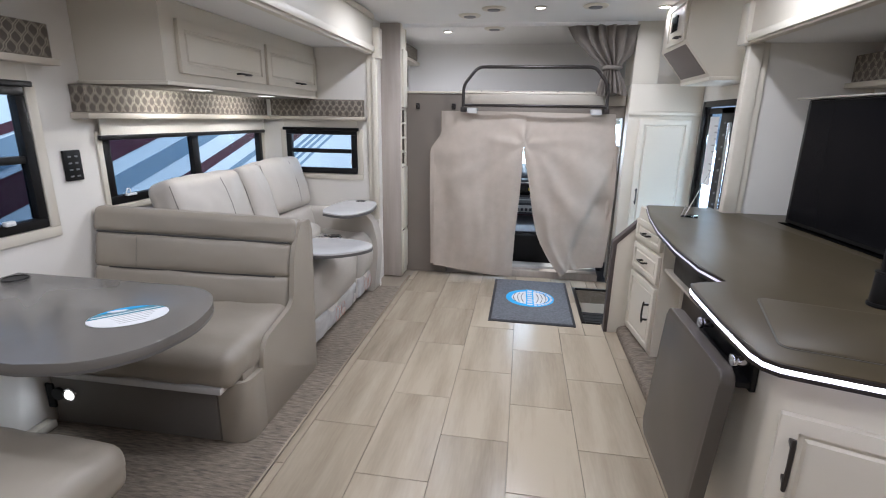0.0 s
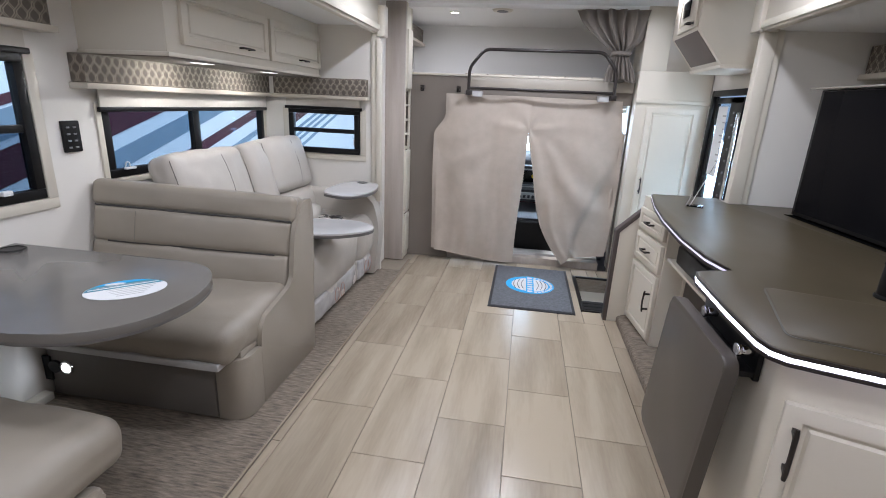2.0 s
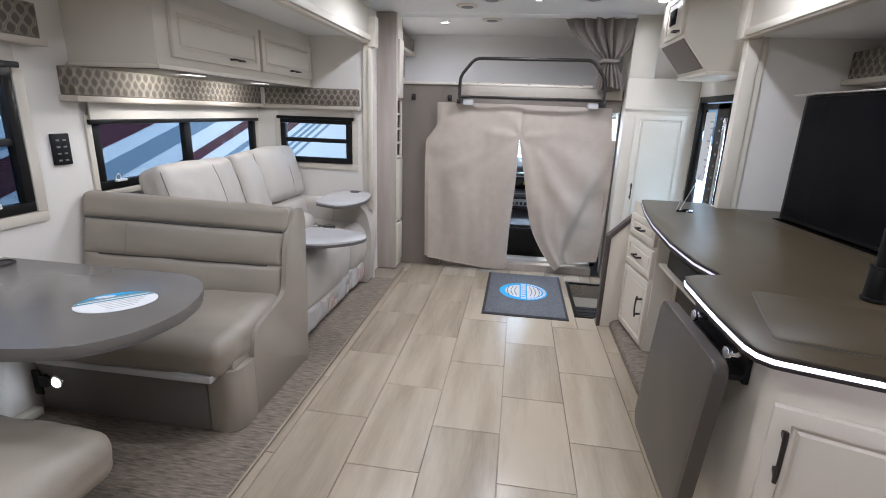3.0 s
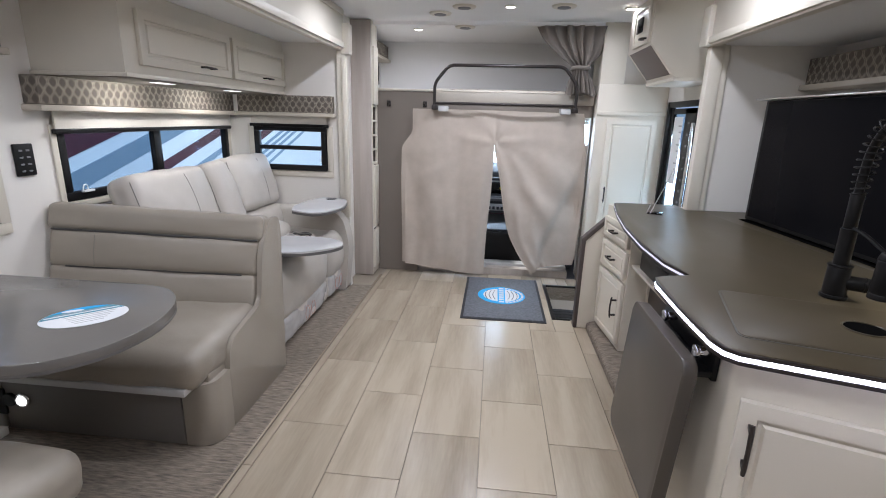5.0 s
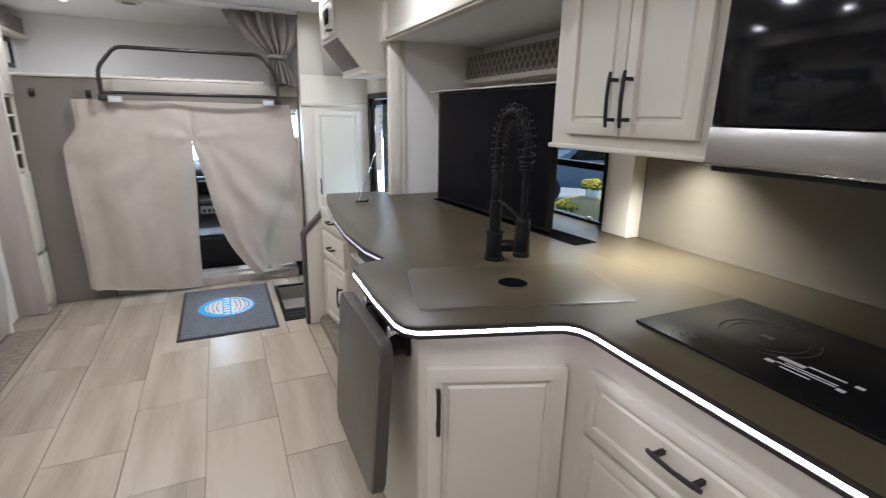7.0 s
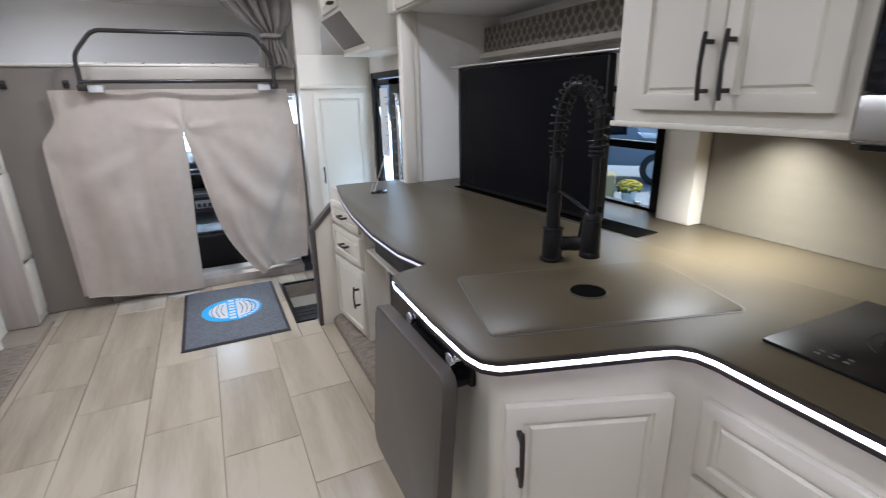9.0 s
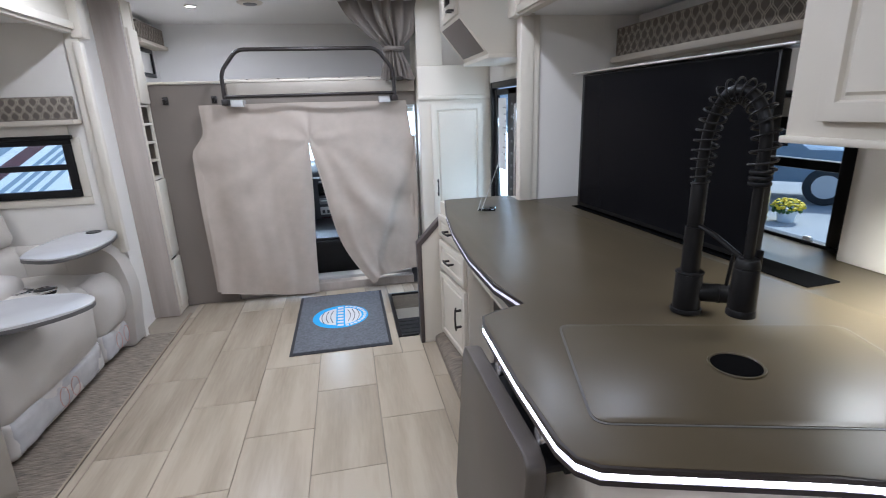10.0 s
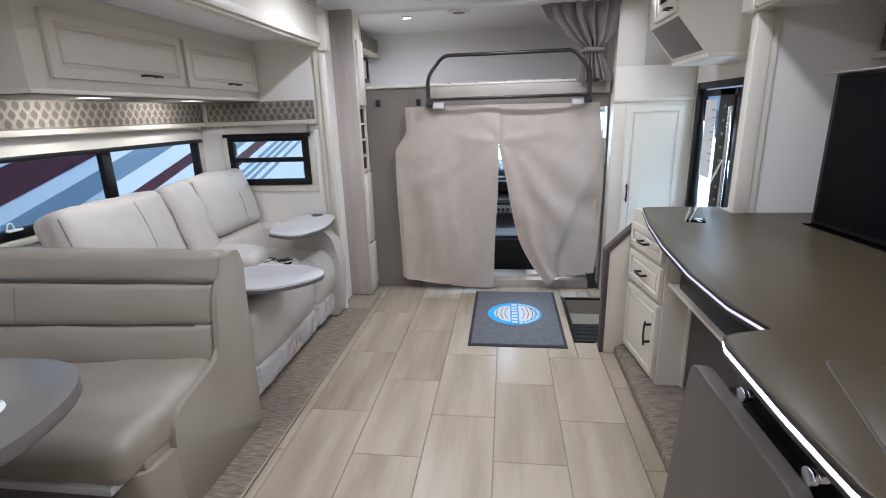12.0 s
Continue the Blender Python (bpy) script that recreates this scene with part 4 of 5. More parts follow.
neck = [(fx, fy, ZK + 0.30), (fx, fy - 0.002, ZK + 0.36), (fx + 0.001, fy - 0.012, ZK + 0.43), (fx + 0.003, fy - 0.050, ZK + 0.487), (gx - 0.003, gy + 0.040, ZK + 0.482), (gx, gy + 0.004, ZK + 0.425), (gx, gy, ZK + 0.345)]
line = [path_at(neck, k / 60) for k in range(61)]
part("hose", tube(line, 0.0115, 10), BLACK, tap, "black hose")
coil = []
turns = 21
for k in range(turns * 14 + 1):
    s = k / (turns * 14)
    p, d = path_at(neck, s), (path_at(neck, min(1, s + 0.01)) - path_at(neck, max(0, s - 0.01))).normalized()
    e1 = d.cross(Vector((1.0, 0.05, 0))).normalized()
    e2 = d.cross(e1)
    rr = 0.0165 + 0.0075 * min(1, s * 5)
    coil.append(p + (e1 * math.cos(k * math.pi / 7) + e2 * math.sin(k * math.pi / 7)) * rr)
part("spring", tube(coil, 0.0023, 6), BLACK, tap, "black coil spring")
for k in range(3):
    part("spray_collar", cyl(gx, gy, ZK + 0.315 + 0.011 * k, ZK + 0.324 + 0.011 * k, 0.0205, 20, bevel=0.003), BLACK, tap)
part("spray_stem", cyl(gx, gy, ZK + 0.165, ZK + 0.32, 0.0095, 14), BLACK, tap)
part("spray_head", cyl(gx, gy, ZK + 0.062, ZK + 0.150, 0.0265, 24, 0.024, 0.003), BLACK, tap)
part("spray_nozzle", cyl(gx, gy, ZK + 0.047, ZK + 0.064, 0.0285, 24, 0.0265, 0.003), BLACK, tap)
part("spray_cap", cyl(gx, gy, ZK + 0.150, ZK + 0.170, 0.0255, 24, 0.020, 0.003), BLACK, tap)
part("trigger", box(gx + 0.018, gx + 0.030, gy - 0.006, gy + 0.006, ZK + 0.150, ZK + 0.185, 0.003), BLACK, tap)
part("holder_arm", tube(arc([(fx, fy, ZK + 0.212), (fx + 0.002, fy - 0.06, ZK + 0.20), (gx, gy, ZK + 0.16)], 0.02, 4), 0.0055, 8), BLACK, tap)

hob = thing("induction_hob", (1.23, 0.5, ZK), "black glass induction hob with printed rings", "hob")
part("glass", box(1.05, 1.43, 0.02, 0.845, ZK + 0.0005, ZK + 0.008, 0.002), HOBGLASS, hob)
PRINT = mat("grey_hob_print", (0.42, 0.41, 0.40), 0.5)
FAINT = mat("faint_hob_print", (0.07, 0.07, 0.07), 0.5)
for cx, cy, r, k0, k1 in ((1.25, 0.655, 0.098, 0, 20), (1.25, 0.655, 0.098, 26, 42), (1.25, 0.655, 0.078, 3, 17), (1.25, 0.655, 0.078, 27, 41), (1.25, 0.25, 0.098, 0, 20), (1.25, 0.25, 0.098, 26, 42)):
    part("ring", tube([(cx + r * math.cos(a * math.pi / 24), cy + r * math.sin(a * math.pi / 24), ZK + 0.0081) for a in range(k0, k1)], 0.0009, 4), FAINT, hob, "printed cooking ring")
part("mark", box(1.24, 1.26, 0.64, 0.67, ZK + 0.008, ZK + 0.0086), FAINT, hob, "printed ring centre")
for x0, x1, y0, y1 in ((1.170, 1.184, 0.535, 0.585), (1.138, 1.150, 0.575, 0.592), (1.150, 1.154, 0.47, 0.575), (1.160, 1.164, 0.47, 0.565), (1.186, 1.192, 0.47, 0.535), (1.135, 1.139, 0.505, 0.56), (1.142, 1.154, 0.452, 0.466), (1.185, 1.196, 0.442, 0.456)):
    part("mark", box(x0, x1, y0, y1, ZK + 0.008, ZK + 0.0087), PRINT, hob, "printed control mark")
for k in range(6):
    part("mark", box(1.083 + 0.016 * (k % 2) - 0.004 * (k // 2), 1.090 + 0.016 * (k % 2) - 0.004 * (k // 2), 0.715 + 0.022 * (k // 2), 0.724 + 0.022 * (k // 2), ZK + 0.008, ZK + 0.0087), FAINT, hob, "printed control mark")

base = thing("base_cabinet", (1.3, 0.6, 0.055), "white angled base cabinet under the sink", "cabinet", "kitchen base cabinets")
body_line = [(0.975, FLOOR_Y0 + 0.03), (0.975, 0.885), (0.965, 0.912), (0.93, 0.934), (0.61, 1.055), (0.592, 1.066), (0.583, 1.09), (0.590, 1.12), (0.600, 1.14), (0.600, 1.53), (1.70, 1.53), (1.70, FLOOR_Y0 + 0.03)]
part("body", prism(body_line, 0.055, 0.887), WHITE, base)
shaker("door", base, pose(0.594, 1.0606, 0.12, 0, 0, -20.6), 0.356, 0.660, 0.02, 0.055, (0.027, 0.556, 0.13, True))
stack = thing("drawer_unit", (1.3, 0.3, 0.055), "white drawer fronts below the hob", "drawer unit", "kitchen base cabinets")
for z0, h in ((0.607, 0.178), (0.370, 0.225), (0.12, 0.237)):
    shaker("drawer", stack, facing_west(0.974, 0.882, z0), 0.74, h, 0.02, 0.045, (0.285, h * 0.62, 0.13, False))

# fold-down leaf on the end of the cabinet
leaf = thing("fold_down_leaf", (0.49, 1.37, 0.33), "taupe fold-down worktop leaf hanging on black brackets", "folding leaf")
tilt = pose(0.524, 1.39, 0.802, 0, 0, 0) @ pose(0, 0, 0, 0, 4, 0)
board = prism(rounded([(-0.225, -0.475), (0.235, -0.475), (0.235, 0.0), (-0.225, 0.0)], [0.04, 0.04, 0.035, 0.035], 6), -0.019, 0.019, 0.006, 3)
yz = Matrix(((0, 0, 1, 0), (1, 0, 0, 0), (0, 1, 0, 0), (0, 0, 0, 1)))
part("board", turned(turned(board, yz), tilt), mat("taupe_laminate", (0.075, 0.064, 0.052), 0.40, vary=0.05, scale=5), leaf)
part("bracket", box(0.584, 0.599, 1.185, 1.56, 0.745, 0.862, 0.004), BLACK, leaf, "black metal bracket")
part("flange", box(0.538, 0.584, 1.185, 1.56, 0.755, 0.772, 0.003), BLACK, leaf, "black metal flange")
for yk in (1.215, 1.455):
    kb = cyl(0, 0, 0, 0.03, 0.013, 16, bevel=0.003)
    cyl(0, 0, 0.03, 0.042, 0.017, 16, bevel=0.003, into=kb)
    part("knob", turned(kb, pose(0.584, yk, 0.815, 0, -90, 0)), CHROME, leaf, "chrome knob")

# knee space with a pull-out shelf and a dark refrigerator
shelf = thing("pull_out_shelf", (0.9, 2.05, 0.588), "white-edged pull-out shelf under the worktop", "shelf")
part("board", box(0.815, 1.3, 1.56, 2.758, 0.588, 0.603, 0.002), WHITE, shelf)
tray_box = thing("storage_tray", (0.9, 2.05, 0.603), "black tray lying on the pull-out shelf", "tray")
part("body", box(0.835, 1.10, 1.60, 2.68, 0.603, 0.705, 0.012), BLACK, tray_box)
fridge = thing("mini_fridge", (1.1, 1.82, 0.055), "black glass-front under-counter refrigerator", "refrigerator")
part("body", box(0.965, 1.45, 1.56, 2.10, 0.055, 0.58, 0.006), CABGREY, fridge)
part("door", box(0.930, 0.963, 1.565, 2.095, 0.075, 0.575, 0.006), BLACKGLASS, fridge)
under = thing("under_counter_cabinet", (1.1, 2.4, 0.055), "dark brown cabinet under the pull-out shelf", "cabinet")
part("body", box(0.955, 1.45, 2.11, 2.745, 0.055, 0.585, 0.004), DARKWOOD, under)
part("door", box(0.925, 0.953, 2.115, 2.735, 0.07, 0.58, 0.005), DARKWOOD, under)
part("edge_strip", box(0.915, 0.953, 2.738, 2.757, 0.056, 0.585, 0.003), WHITE, under, "white edge strip")
structure("wall_knee_back", box(1.46, 1.48, 1.55, 2.88, 0.05, 0.85), WALL, "plain panel at the back of the knee space")

far = thing("base_cabinet", (1.05, 2.9, 0.055), "white base cabinet with two drawers and a door", "cabinet", "kitchen base cabinets")
part("body", prism([(0.752, 3.195), (0.802, 2.76), (1.32, 2.76), (1.32, 3.195)], 0.055, 0.878), WHITE, far)
m = pose(0.750, 3.192, 0, 0, 0, math.degrees(math.atan2(-0.435, 0.05)))
for nm, z0, h, hd in (("drawer", 0.685, 0.125, (0.21, 0.06, 0.10, False)), ("drawer", 0.495, 0.165, (0.21, 0.085, 0.10, False)), ("door", 0.085, 0.385, (0.35, 0.225, 0.13, True))):
    shaker(nm, far, m @ Matrix.Translation((0.02, 0, z0)), 0.40, h, 0.02, 0.045, hd)

hw = thing("half_wall", (0.78, 3.22, 0), "white stub wall with a dark wooden edge beside the steps", "stub wall", kind="structure")
part("panel", prism_y([(0.63, 0.0), (0.63, 0.625), (0.80, 0.795), (0.845, 0.85), (1.33, 0.85), (1.33, 0.0)], 3.205, 3.25), WHITE, hw)
part("edge_trim", prism_y([(0.607, 0.0), (0.607, 0.635), (0.785, 0.815), (0.82, 0.862), (0.84, 0.855), (0.80, 0.797), (0.631, 0.625), (0.631, 0.0)], 3.197, 3.258, 0.003), mat("dark_stained_wood", (0.07, 0.055, 0.05), 0.45, vary=0.15, scale=6, stretch=(1, 1, 6)), hw, "dark wooden edge trim")

stand = thing("acrylic_sign_holder", (0.90, 2.74, ZK), "clear empty acrylic sign holder on the worktop", "sign holder")
sm = pose(0.90, 2.73, ZK, 0, 0, -20)
part("foot", turned(box(-0.045, 0.035, -0.045, 0.045, 0, 0.003, 0.001), sm), ACRYLIC, stand, "bright clear foot")
part("sheet", turned(prism_y([(-0.0305, 0.004), (-0.0285, 0.004), (0.0690, 0.270), (0.0670, 0.270)], -0.045, 0.045), sm), ACRYLIC, stand)
# White strip painted for the glint along the clear sheet's cut edge.
part("edge", turned(prism_y([(-0.031, 0.004), (-0.028, 0.004), (0.0692, 0.270), (0.0665, 0.270)], -0.050, -0.045), sm), PAPER, stand, "cut edge with its glint painted white")
# Pale grey in place of clear acrylic, painted for the lip's gleam.
part("lip", turned(prism_y([(-0.048, 0.004), (-0.044, 0.004), (-0.030, 0.05), (-0.034, 0.05)], -0.045, 0.045), sm), TRAY, stand, "folded lip with its gleam painted pale grey")

# screen on its lift
tv = thing("television", (1.34, 2.09, ZK), "large black television raised from a slot in the worktop", "television")
tvm = pose(1.312, 2.63, ZK, 0, 0, math.degrees(math.atan2(-0.96, 0.073)))
part("panel", turned(box(0, 0.965, -0.0, 0.035, 0.012, 0.598, 0.004), tvm), BLACK, tv)
part("screen", turned(box(0.022, 0.957, -0.002, 0.001, 0.03, 0.590), tvm), SCREEN, tv, "glossy black screen")
part("lift_lid", turned(box(-0.055, 1.02, -0.025, 0.075, 0.600, 0.609, 0.003), tvm), STEEL, tv, "grey lift lid")
# Plate laid on the worktop, its black standing for the slot's dark inside.
part("slot", turned(box(-0.03, 1.15, -0.012, 0.10, 0.0005, 0.003), tvm), HOLEDARK, tv, "thin black plate painted for the dark of the lift slot")
part("bracket", turned(box(0.38, 0.58, 0.036, 0.06, 0.1, 0.6, 0.004), tvm), CABGREY, tv)

structure("wall_backsplash", box(1.725, 1.749, FLOOR_Y0, 1.498, ZK + 0.001, 1.32), SPLASH, "taupe laminate backsplash")
upper = thing("wall_cabinet", (1.48, 1.16, 1.295), "white wall cabinet with two shaker doors over the worktop", "cabinet")
part("body", box(1.235, 1.749, 0.862, 1.475, 1.30, 1.80, 0.004), WHITE, upper)
part("bottom_rail", box(1.225, 1.749, 0.858, 1.482, 1.286, 1.302, 0.004), WHITE, upper)
shaker("door", upper, facing_west(1.235, 1.392, 1.335), 0.25, 0.445, 0.02, 0.055, (0.226, 0.10, 0.15, True))
shaker("door", upper, facing_west(1.235, 1.138, 1.335), 0.25, 0.445, 0.02, 0.055, (0.027, 0.10, 0.15, True))
micro = thing("microwave", (1.48, 0.45, 1.275), "stainless over-range microwave with a black glass door", "microwave")
part("body", box(1.24, 1.749, 0.06, 0.845, 1.295, 1.72, 0.006), CABGREY, micro)
part("door", box(1.205, 1.24, 0.25, 0.845, 1.372, 1.72, 0.006), BLACKGLASS, micro, "black glass door")
part("lower_band", box(1.200, 1.24, 0.06, 0.845, 1.283, 1.370, 0.005), STEEL, micro, "brushed steel band")
part("grille", box(1.215, 1.70, 0.07, 0.835, 1.270, 1.284, 0.003), BLACK, micro, "black bottom grille")
area_lamp("wall_cabinet_light", look((1.52, 1.22, 1.28), (1.56, 1.22, 0.5)), 0.10, 0.46, 9.5, (1, 0.965, 0.90), False, 125)

# ---- entry: steps, door, tall cabinet, corner box ----
well = box(0.46, 0.499, 3.30, 4.09, -0.66, -0.008)
box(0.50, 1.34, 4.05, 4.09, -0.66, -0.008, into=well)
box(0.50, 1.34, 3.30, 3.34, -0.66, -0.008, into=well)
structure("wall_stairwell", well, WHITE, "white lining of the entry stairwell")
for k, (x0, x1, z) in enumerate(((0.50, 0.80, -0.20), (0.80, 1.10, -0.40), (1.10, 1.34, -0.60))):
    st = thing("entry_step", ((x0 + x1) / 2, 3.7, z - 0.04), "white entry step with a ribbed black tread", "step", "entry steps", "structure")
    part("riser", box(x0, x1, 3.341, 4.049, z - 0.2, z - 0.006), WHITE, st)
    part("tread", box(x0 + 0.01, x1 - 0.005, 3.35, 4.04, z - 0.006, z, 0.002), RUBBER, st, "black ribbed tread")
    for j in range(10):
        part("rib", box(x0 + 0.02, x1 - 0.015, 3.38 + j * 0.066, 3.40 + j * 0.066, z, z + 0.004), RUBBER, st)
for x0, x1, y0, y1 in ((0.478, 0.502, 3.315, 4.075), (0.502, 0.86, 4.05, 4.075), (0.502, 0.607, 3.315, 3.338)):
    structure("trim_well_edge", box(x0, x1, y0, y1, -0.03, 0.008, 0.003), BLACK, "black metal nosing round the stairwell")

door = thing("door_1", (1.35, 3.75, -0.6), "black-framed glazed entry door with a paper notice", "door", kind="structure")
for y0, y1, z0, z1 in ((3.40, 3.44, -0.6, 1.55), (4.06, 4.10, -0.6, 1.55), (3.44, 4.06, 1.51, 1.55)):
    part("door_frame", box(1.325, 1.375, y0, y1, z0, z1, 0.004), BLACK, door)
for y0, y1, z0, z1 in ((3.445, 3.53, -0.58, 1.50), (3.56, 3.76, -0.58, 1.50), (4.0, 4.055, -0.58, 1.50), (3.50, 4.0, 1.46, 1.50), (3.50, 4.0, -0.58, 0.35)):
    part("leaf", box(1.345, 1.37, y0, y1, z0, z1, 0.003), BLACK, door)
part("pane", box(1.353, 1.357, 3.50, 4.0, 0.35, 1.46), PANE, door, smooth=0)
part("notice", box(1.347, 1.349, 3.80, 3.97, 0.95, 1.44), PAPER, door, "white paper notice with lines of print")
for k in range(9):
    part("text_bar", box(1.3455, 1.347, 3.80, 3.825 + 0.02 * (k % 3), 1.01 + k * 0.045, 1.02 + k * 0.045), TRAY, door, "grey line of print")
for k in range(9):
    part("bolt", box(1.338, 1.346, 3.655, 3.675, 0.75 + k * 0.08, 0.765 + k * 0.08, 0.002), CABMID, door)
part("grab_bar", tube([(1.335, 3.57, 0.5), (1.335, 3.57, 1.4)], 0.012, 10), CHROME, door, "bright grab bar")

pantry = thing("tall_cabinet", (1.07, 4.25, 0), "tall white cabinet with a shaker door and an open niche above", "cabinet")
for x0, x1, z0, z1 in ((0.80, 1.335, 0.0, 1.68), (0.80, 0.985, 1.68, ZC), (1.18, 1.335, 1.68, ZC), (0.985, 1.18, 2.02, ZC)):
    part("body", box(x0, x1, 4.15, 4.48, z0, z1, 0.003), WHITE, pantry)
part("niche_back", box(0.985, 1.18, 4.26, 4.28, 1.68, 2.02), WALL, pantry, "shaded niche back")
part("cornice", box(0.795, 1.335, 4.135, 4.155, 1.445, 1.475, 0.006), WHITE, pantry)
shaker("door", pantry, facing_south(0.885, 4.15, 0.15), 0.39, 1.265, 0.02, 0.06, (0.03, 0.66, 0.13, True))

bx = thing("corner_wall_box", (1.1, 3.5, 1.64), "white wall box with a chamfered underside above the entry door", "cabinet")
part("body", prism_y([(0.90, ZC - 0.002), (0.90, 1.855), (1.058, 1.662), (1.339, 1.643), (1.339, ZC - 0.002)], 3.24, 3.78, 0.004), WHITE, bx)
# Dark plate painted for the shade inside an open recess in the slope.
part("recess_plate", turned(box(0.012, 0.225, 3.275, 3.74, -0.0035, 0.004, 0.001), Matrix.Translation((0.90, 0, 1.855)) @ Matrix.Rotation(math.atan2(0.193, 0.158), 4, "Y")), mat("recess_shade", (0.16, 0.135, 0.12), 0.6), bx, "dark brown plate painted for the shaded recess in the slope")
part("lip", box(1.05, 1.335, 3.225, 3.78, 1.640, 1.660, 0.003), WHITE, bx, "thin white lip")
shaker("door", bx, facing_west(0.90, 3.62, 1.862), 0.36, 0.24, 0.018, 0.04, (0.30, 0.025, 0.07, False))
part("display", box(0.876, 0.884, 3.40, 3.52, 1.94, 2.03, 0.003), BLACKGLASS, bx, "small black display")

# ---- bunk over the cab ----
post = thing("shelf_post", (-1.12, 4.2, 0), "grey wood-grain post with white open cubbies", "shelf unit")
part("face", box(-1.205, -1.035, 4.08, 4.10, 0.0, ZC - 0.003, 0.003), WOOD, post, "grey wood-grain face")
part("back", box(-1.19, -1.15, 4.10, 4.28, 0.0, ZC - 0.003), WHITE, post)
for z0, z1 in ((0.0, 0.06), (0.42, 0.435), (0.98, 1.0), (1.10, 1.115), (1.22, 1.235), (1.34, 1.355), (1.46, 1.475), (1.94, ZC - 0.003)):
    part("shelf", box(-1.149, -1.036, 4.101, 4.278, z0, z1), WHITE, post)
part("edge", box(-1.05, -1.03, 4.10, 4.115, 0.0, ZC - 0.003, 0.003), WHITE, post)
part("edge", box(-1.05, -1.03, 4.262, 4.278, 0.0, ZC - 0.003, 0.003), WHITE, post)
for z0, z1 in ((0.06, 0.41), (0.44, 0.975), (1.48, 1.935)):
    part("door", box(-1.036, -1.016, 4.117, 4.260, z0, z1, 0.004), WHITE, post)

YB = 5.10
fas = pierced("y", 4.285, 4.32, -1.19, 0.80, 0.0, 1.60, [(-0.66, 0.788, -0.1, 1.42)])
structure("wall_cab_opening", fas, TAUPE, "taupe carpeted wall round the cab opening")
structure("floor_bunk", box(-1.19, 1.35, 4.322, YB, 1.52, 1.60), WALL, "white bunk platform")
structure("wall_bunk_front", box(-1.19, 1.35, YB, YB + 0.04, 1.4, 2.2), CEIL, "plain white bunk wall")
structure("wall_bunk_west", box(-1.23, -1.19, 4.3, YB + 0.04, 1.4, 2.2), CEIL, "plain white bunk wall")
structure("wall_bunk_east", box(1.35, 1.39, 4.48, YB + 0.04, 1.4, 2.2), CEIL, "plain white bunk wall")
structure("ceiling_bunk", box(-1.23, 1.39, 4.17, YB + 0.04, 2.105, 2.155), CEIL, "white bunk ceiling")
structure("trim_bunk_edge", box(-1.03, 0.80, 4.262, 4.30, 1.602, 1.618, 0.004), WHITE, "white trim along the bunk edge")
pad = thing("bunk_pad", (0.05, 4.7, 1.60), "cream bunk mattress with a plain side", "mattress")
part("pad", turned(cushion(0.63, 0.40, 0.014, 0.012, (0, 0, 0.004), 6), pose(0.05, 4.72, 1.616)), BUNKVINYL, pad)
part("fascia", box(-0.52, 0.79, 4.258, 4.284, 1.515, 1.60, 0.006), BUNKVINYL, pad, "cream upholstered edge board")
for k in range(5):
    part("screw", turned(cyl(0, 0, 0, 0.006, 0.007, 10), pose(-0.38 + k * 0.21, 4.27, 1.619)), BLACK, pad, "black screw head")
window("window_5", "x", -1.188, 4.62, 4.98, 1.69, 1.90, label="small black-framed bunk window", depth=0.02, edge=0.03)
valance((-1.15, 4.8, 1.9), "x", -1.19, -1.10, 4.52, 5.05, 1.93, 2.05, "brown lattice-pattern valance over the bunk window")

rail = thing("bunk_rail", (0.05, 4.12, 1.47), "black tubular guard rail across the bunk", "rail")
part("hoop", tube(arc([(-0.515, 4.13, 1.47), (-0.515, 4.13, 1.66), (-0.40, 4.13, 1.80), (0.515, 4.13, 1.80), (0.625, 4.13, 1.66), (0.625, 4.13, 1.47)], 0.05, 6), 0.013, 12), BRONZE, rail)
part("lower_bar", tube([(-0.515, 4.13, 1.505), (0.625, 4.13, 1.505)], 0.011, 12), BRONZE, rail)
for x in (-0.515, 0.625):
    part("foot", box(x - 0.022, x + 0.022, 4.115, 4.285, 1.45, 1.49, 0.006), BRONZE, rail, "black mounting foot")
    part("clip", box(x + (0.03 if x < 0 else -0.11), x + (0.11 if x < 0 else -0.03), 4.14, 4.26, 1.44, 1.485, 0.005), TRAY, rail, "pale grey clip")
for x in (-0.93, -0.615):
    hk = thing("coat_hook", (x, 4.27, 1.46), "small dark bronze coat hook on the taupe wall", "hook", "coat hooks")
    part("plate", box(x - 0.018, x + 0.018, 4.274, 4.285, 1.47, 1.52, 0.004), BRONZE, hk)
    part("peg", tube(arc([(x, 4.278, 1.495), (x, 4.245, 1.48), (x, 4.24, 1.505)], 0.012, 4), 0.008, 8), BRONZE, hk)


# ---- curtains ----
def fold(x, z, seed):
    """How far a cloth stands out at a place: broad soft folds that deepen downwards."""
    drop = max(0.0, min(1.0, (1.46 - z) / 1.0))
    w = x + 0.05 * noise.noise(Vector((x * 2, z * 1.6, seed)))
    n = 0.072 * noise.noise(Vector((w * 4.6, z * 0.8, seed * 3.1))) + 0.007 * noise.noise(Vector((w * 13, z * 1.3, seed * 5.3)))
    return n * (0.08 + 0.92 * drop) + 0.006 * noise.noise(Vector((x * 7, z * 6, seed)))


def tension(x, z):
    """Creases that run from the top of the slit out over both panels."""
    d = math.hypot(x, z - 1.20)
    a = math.atan2(1.20 - z, abs(x) + 1e-4)
    return -0.006 * math.exp(-(d / 0.25) ** 2) * math.cos(a * 5) - 0.012 * math.exp(-((a + 0.1) / 0.12) ** 2 - (d / 0.25) ** 2)


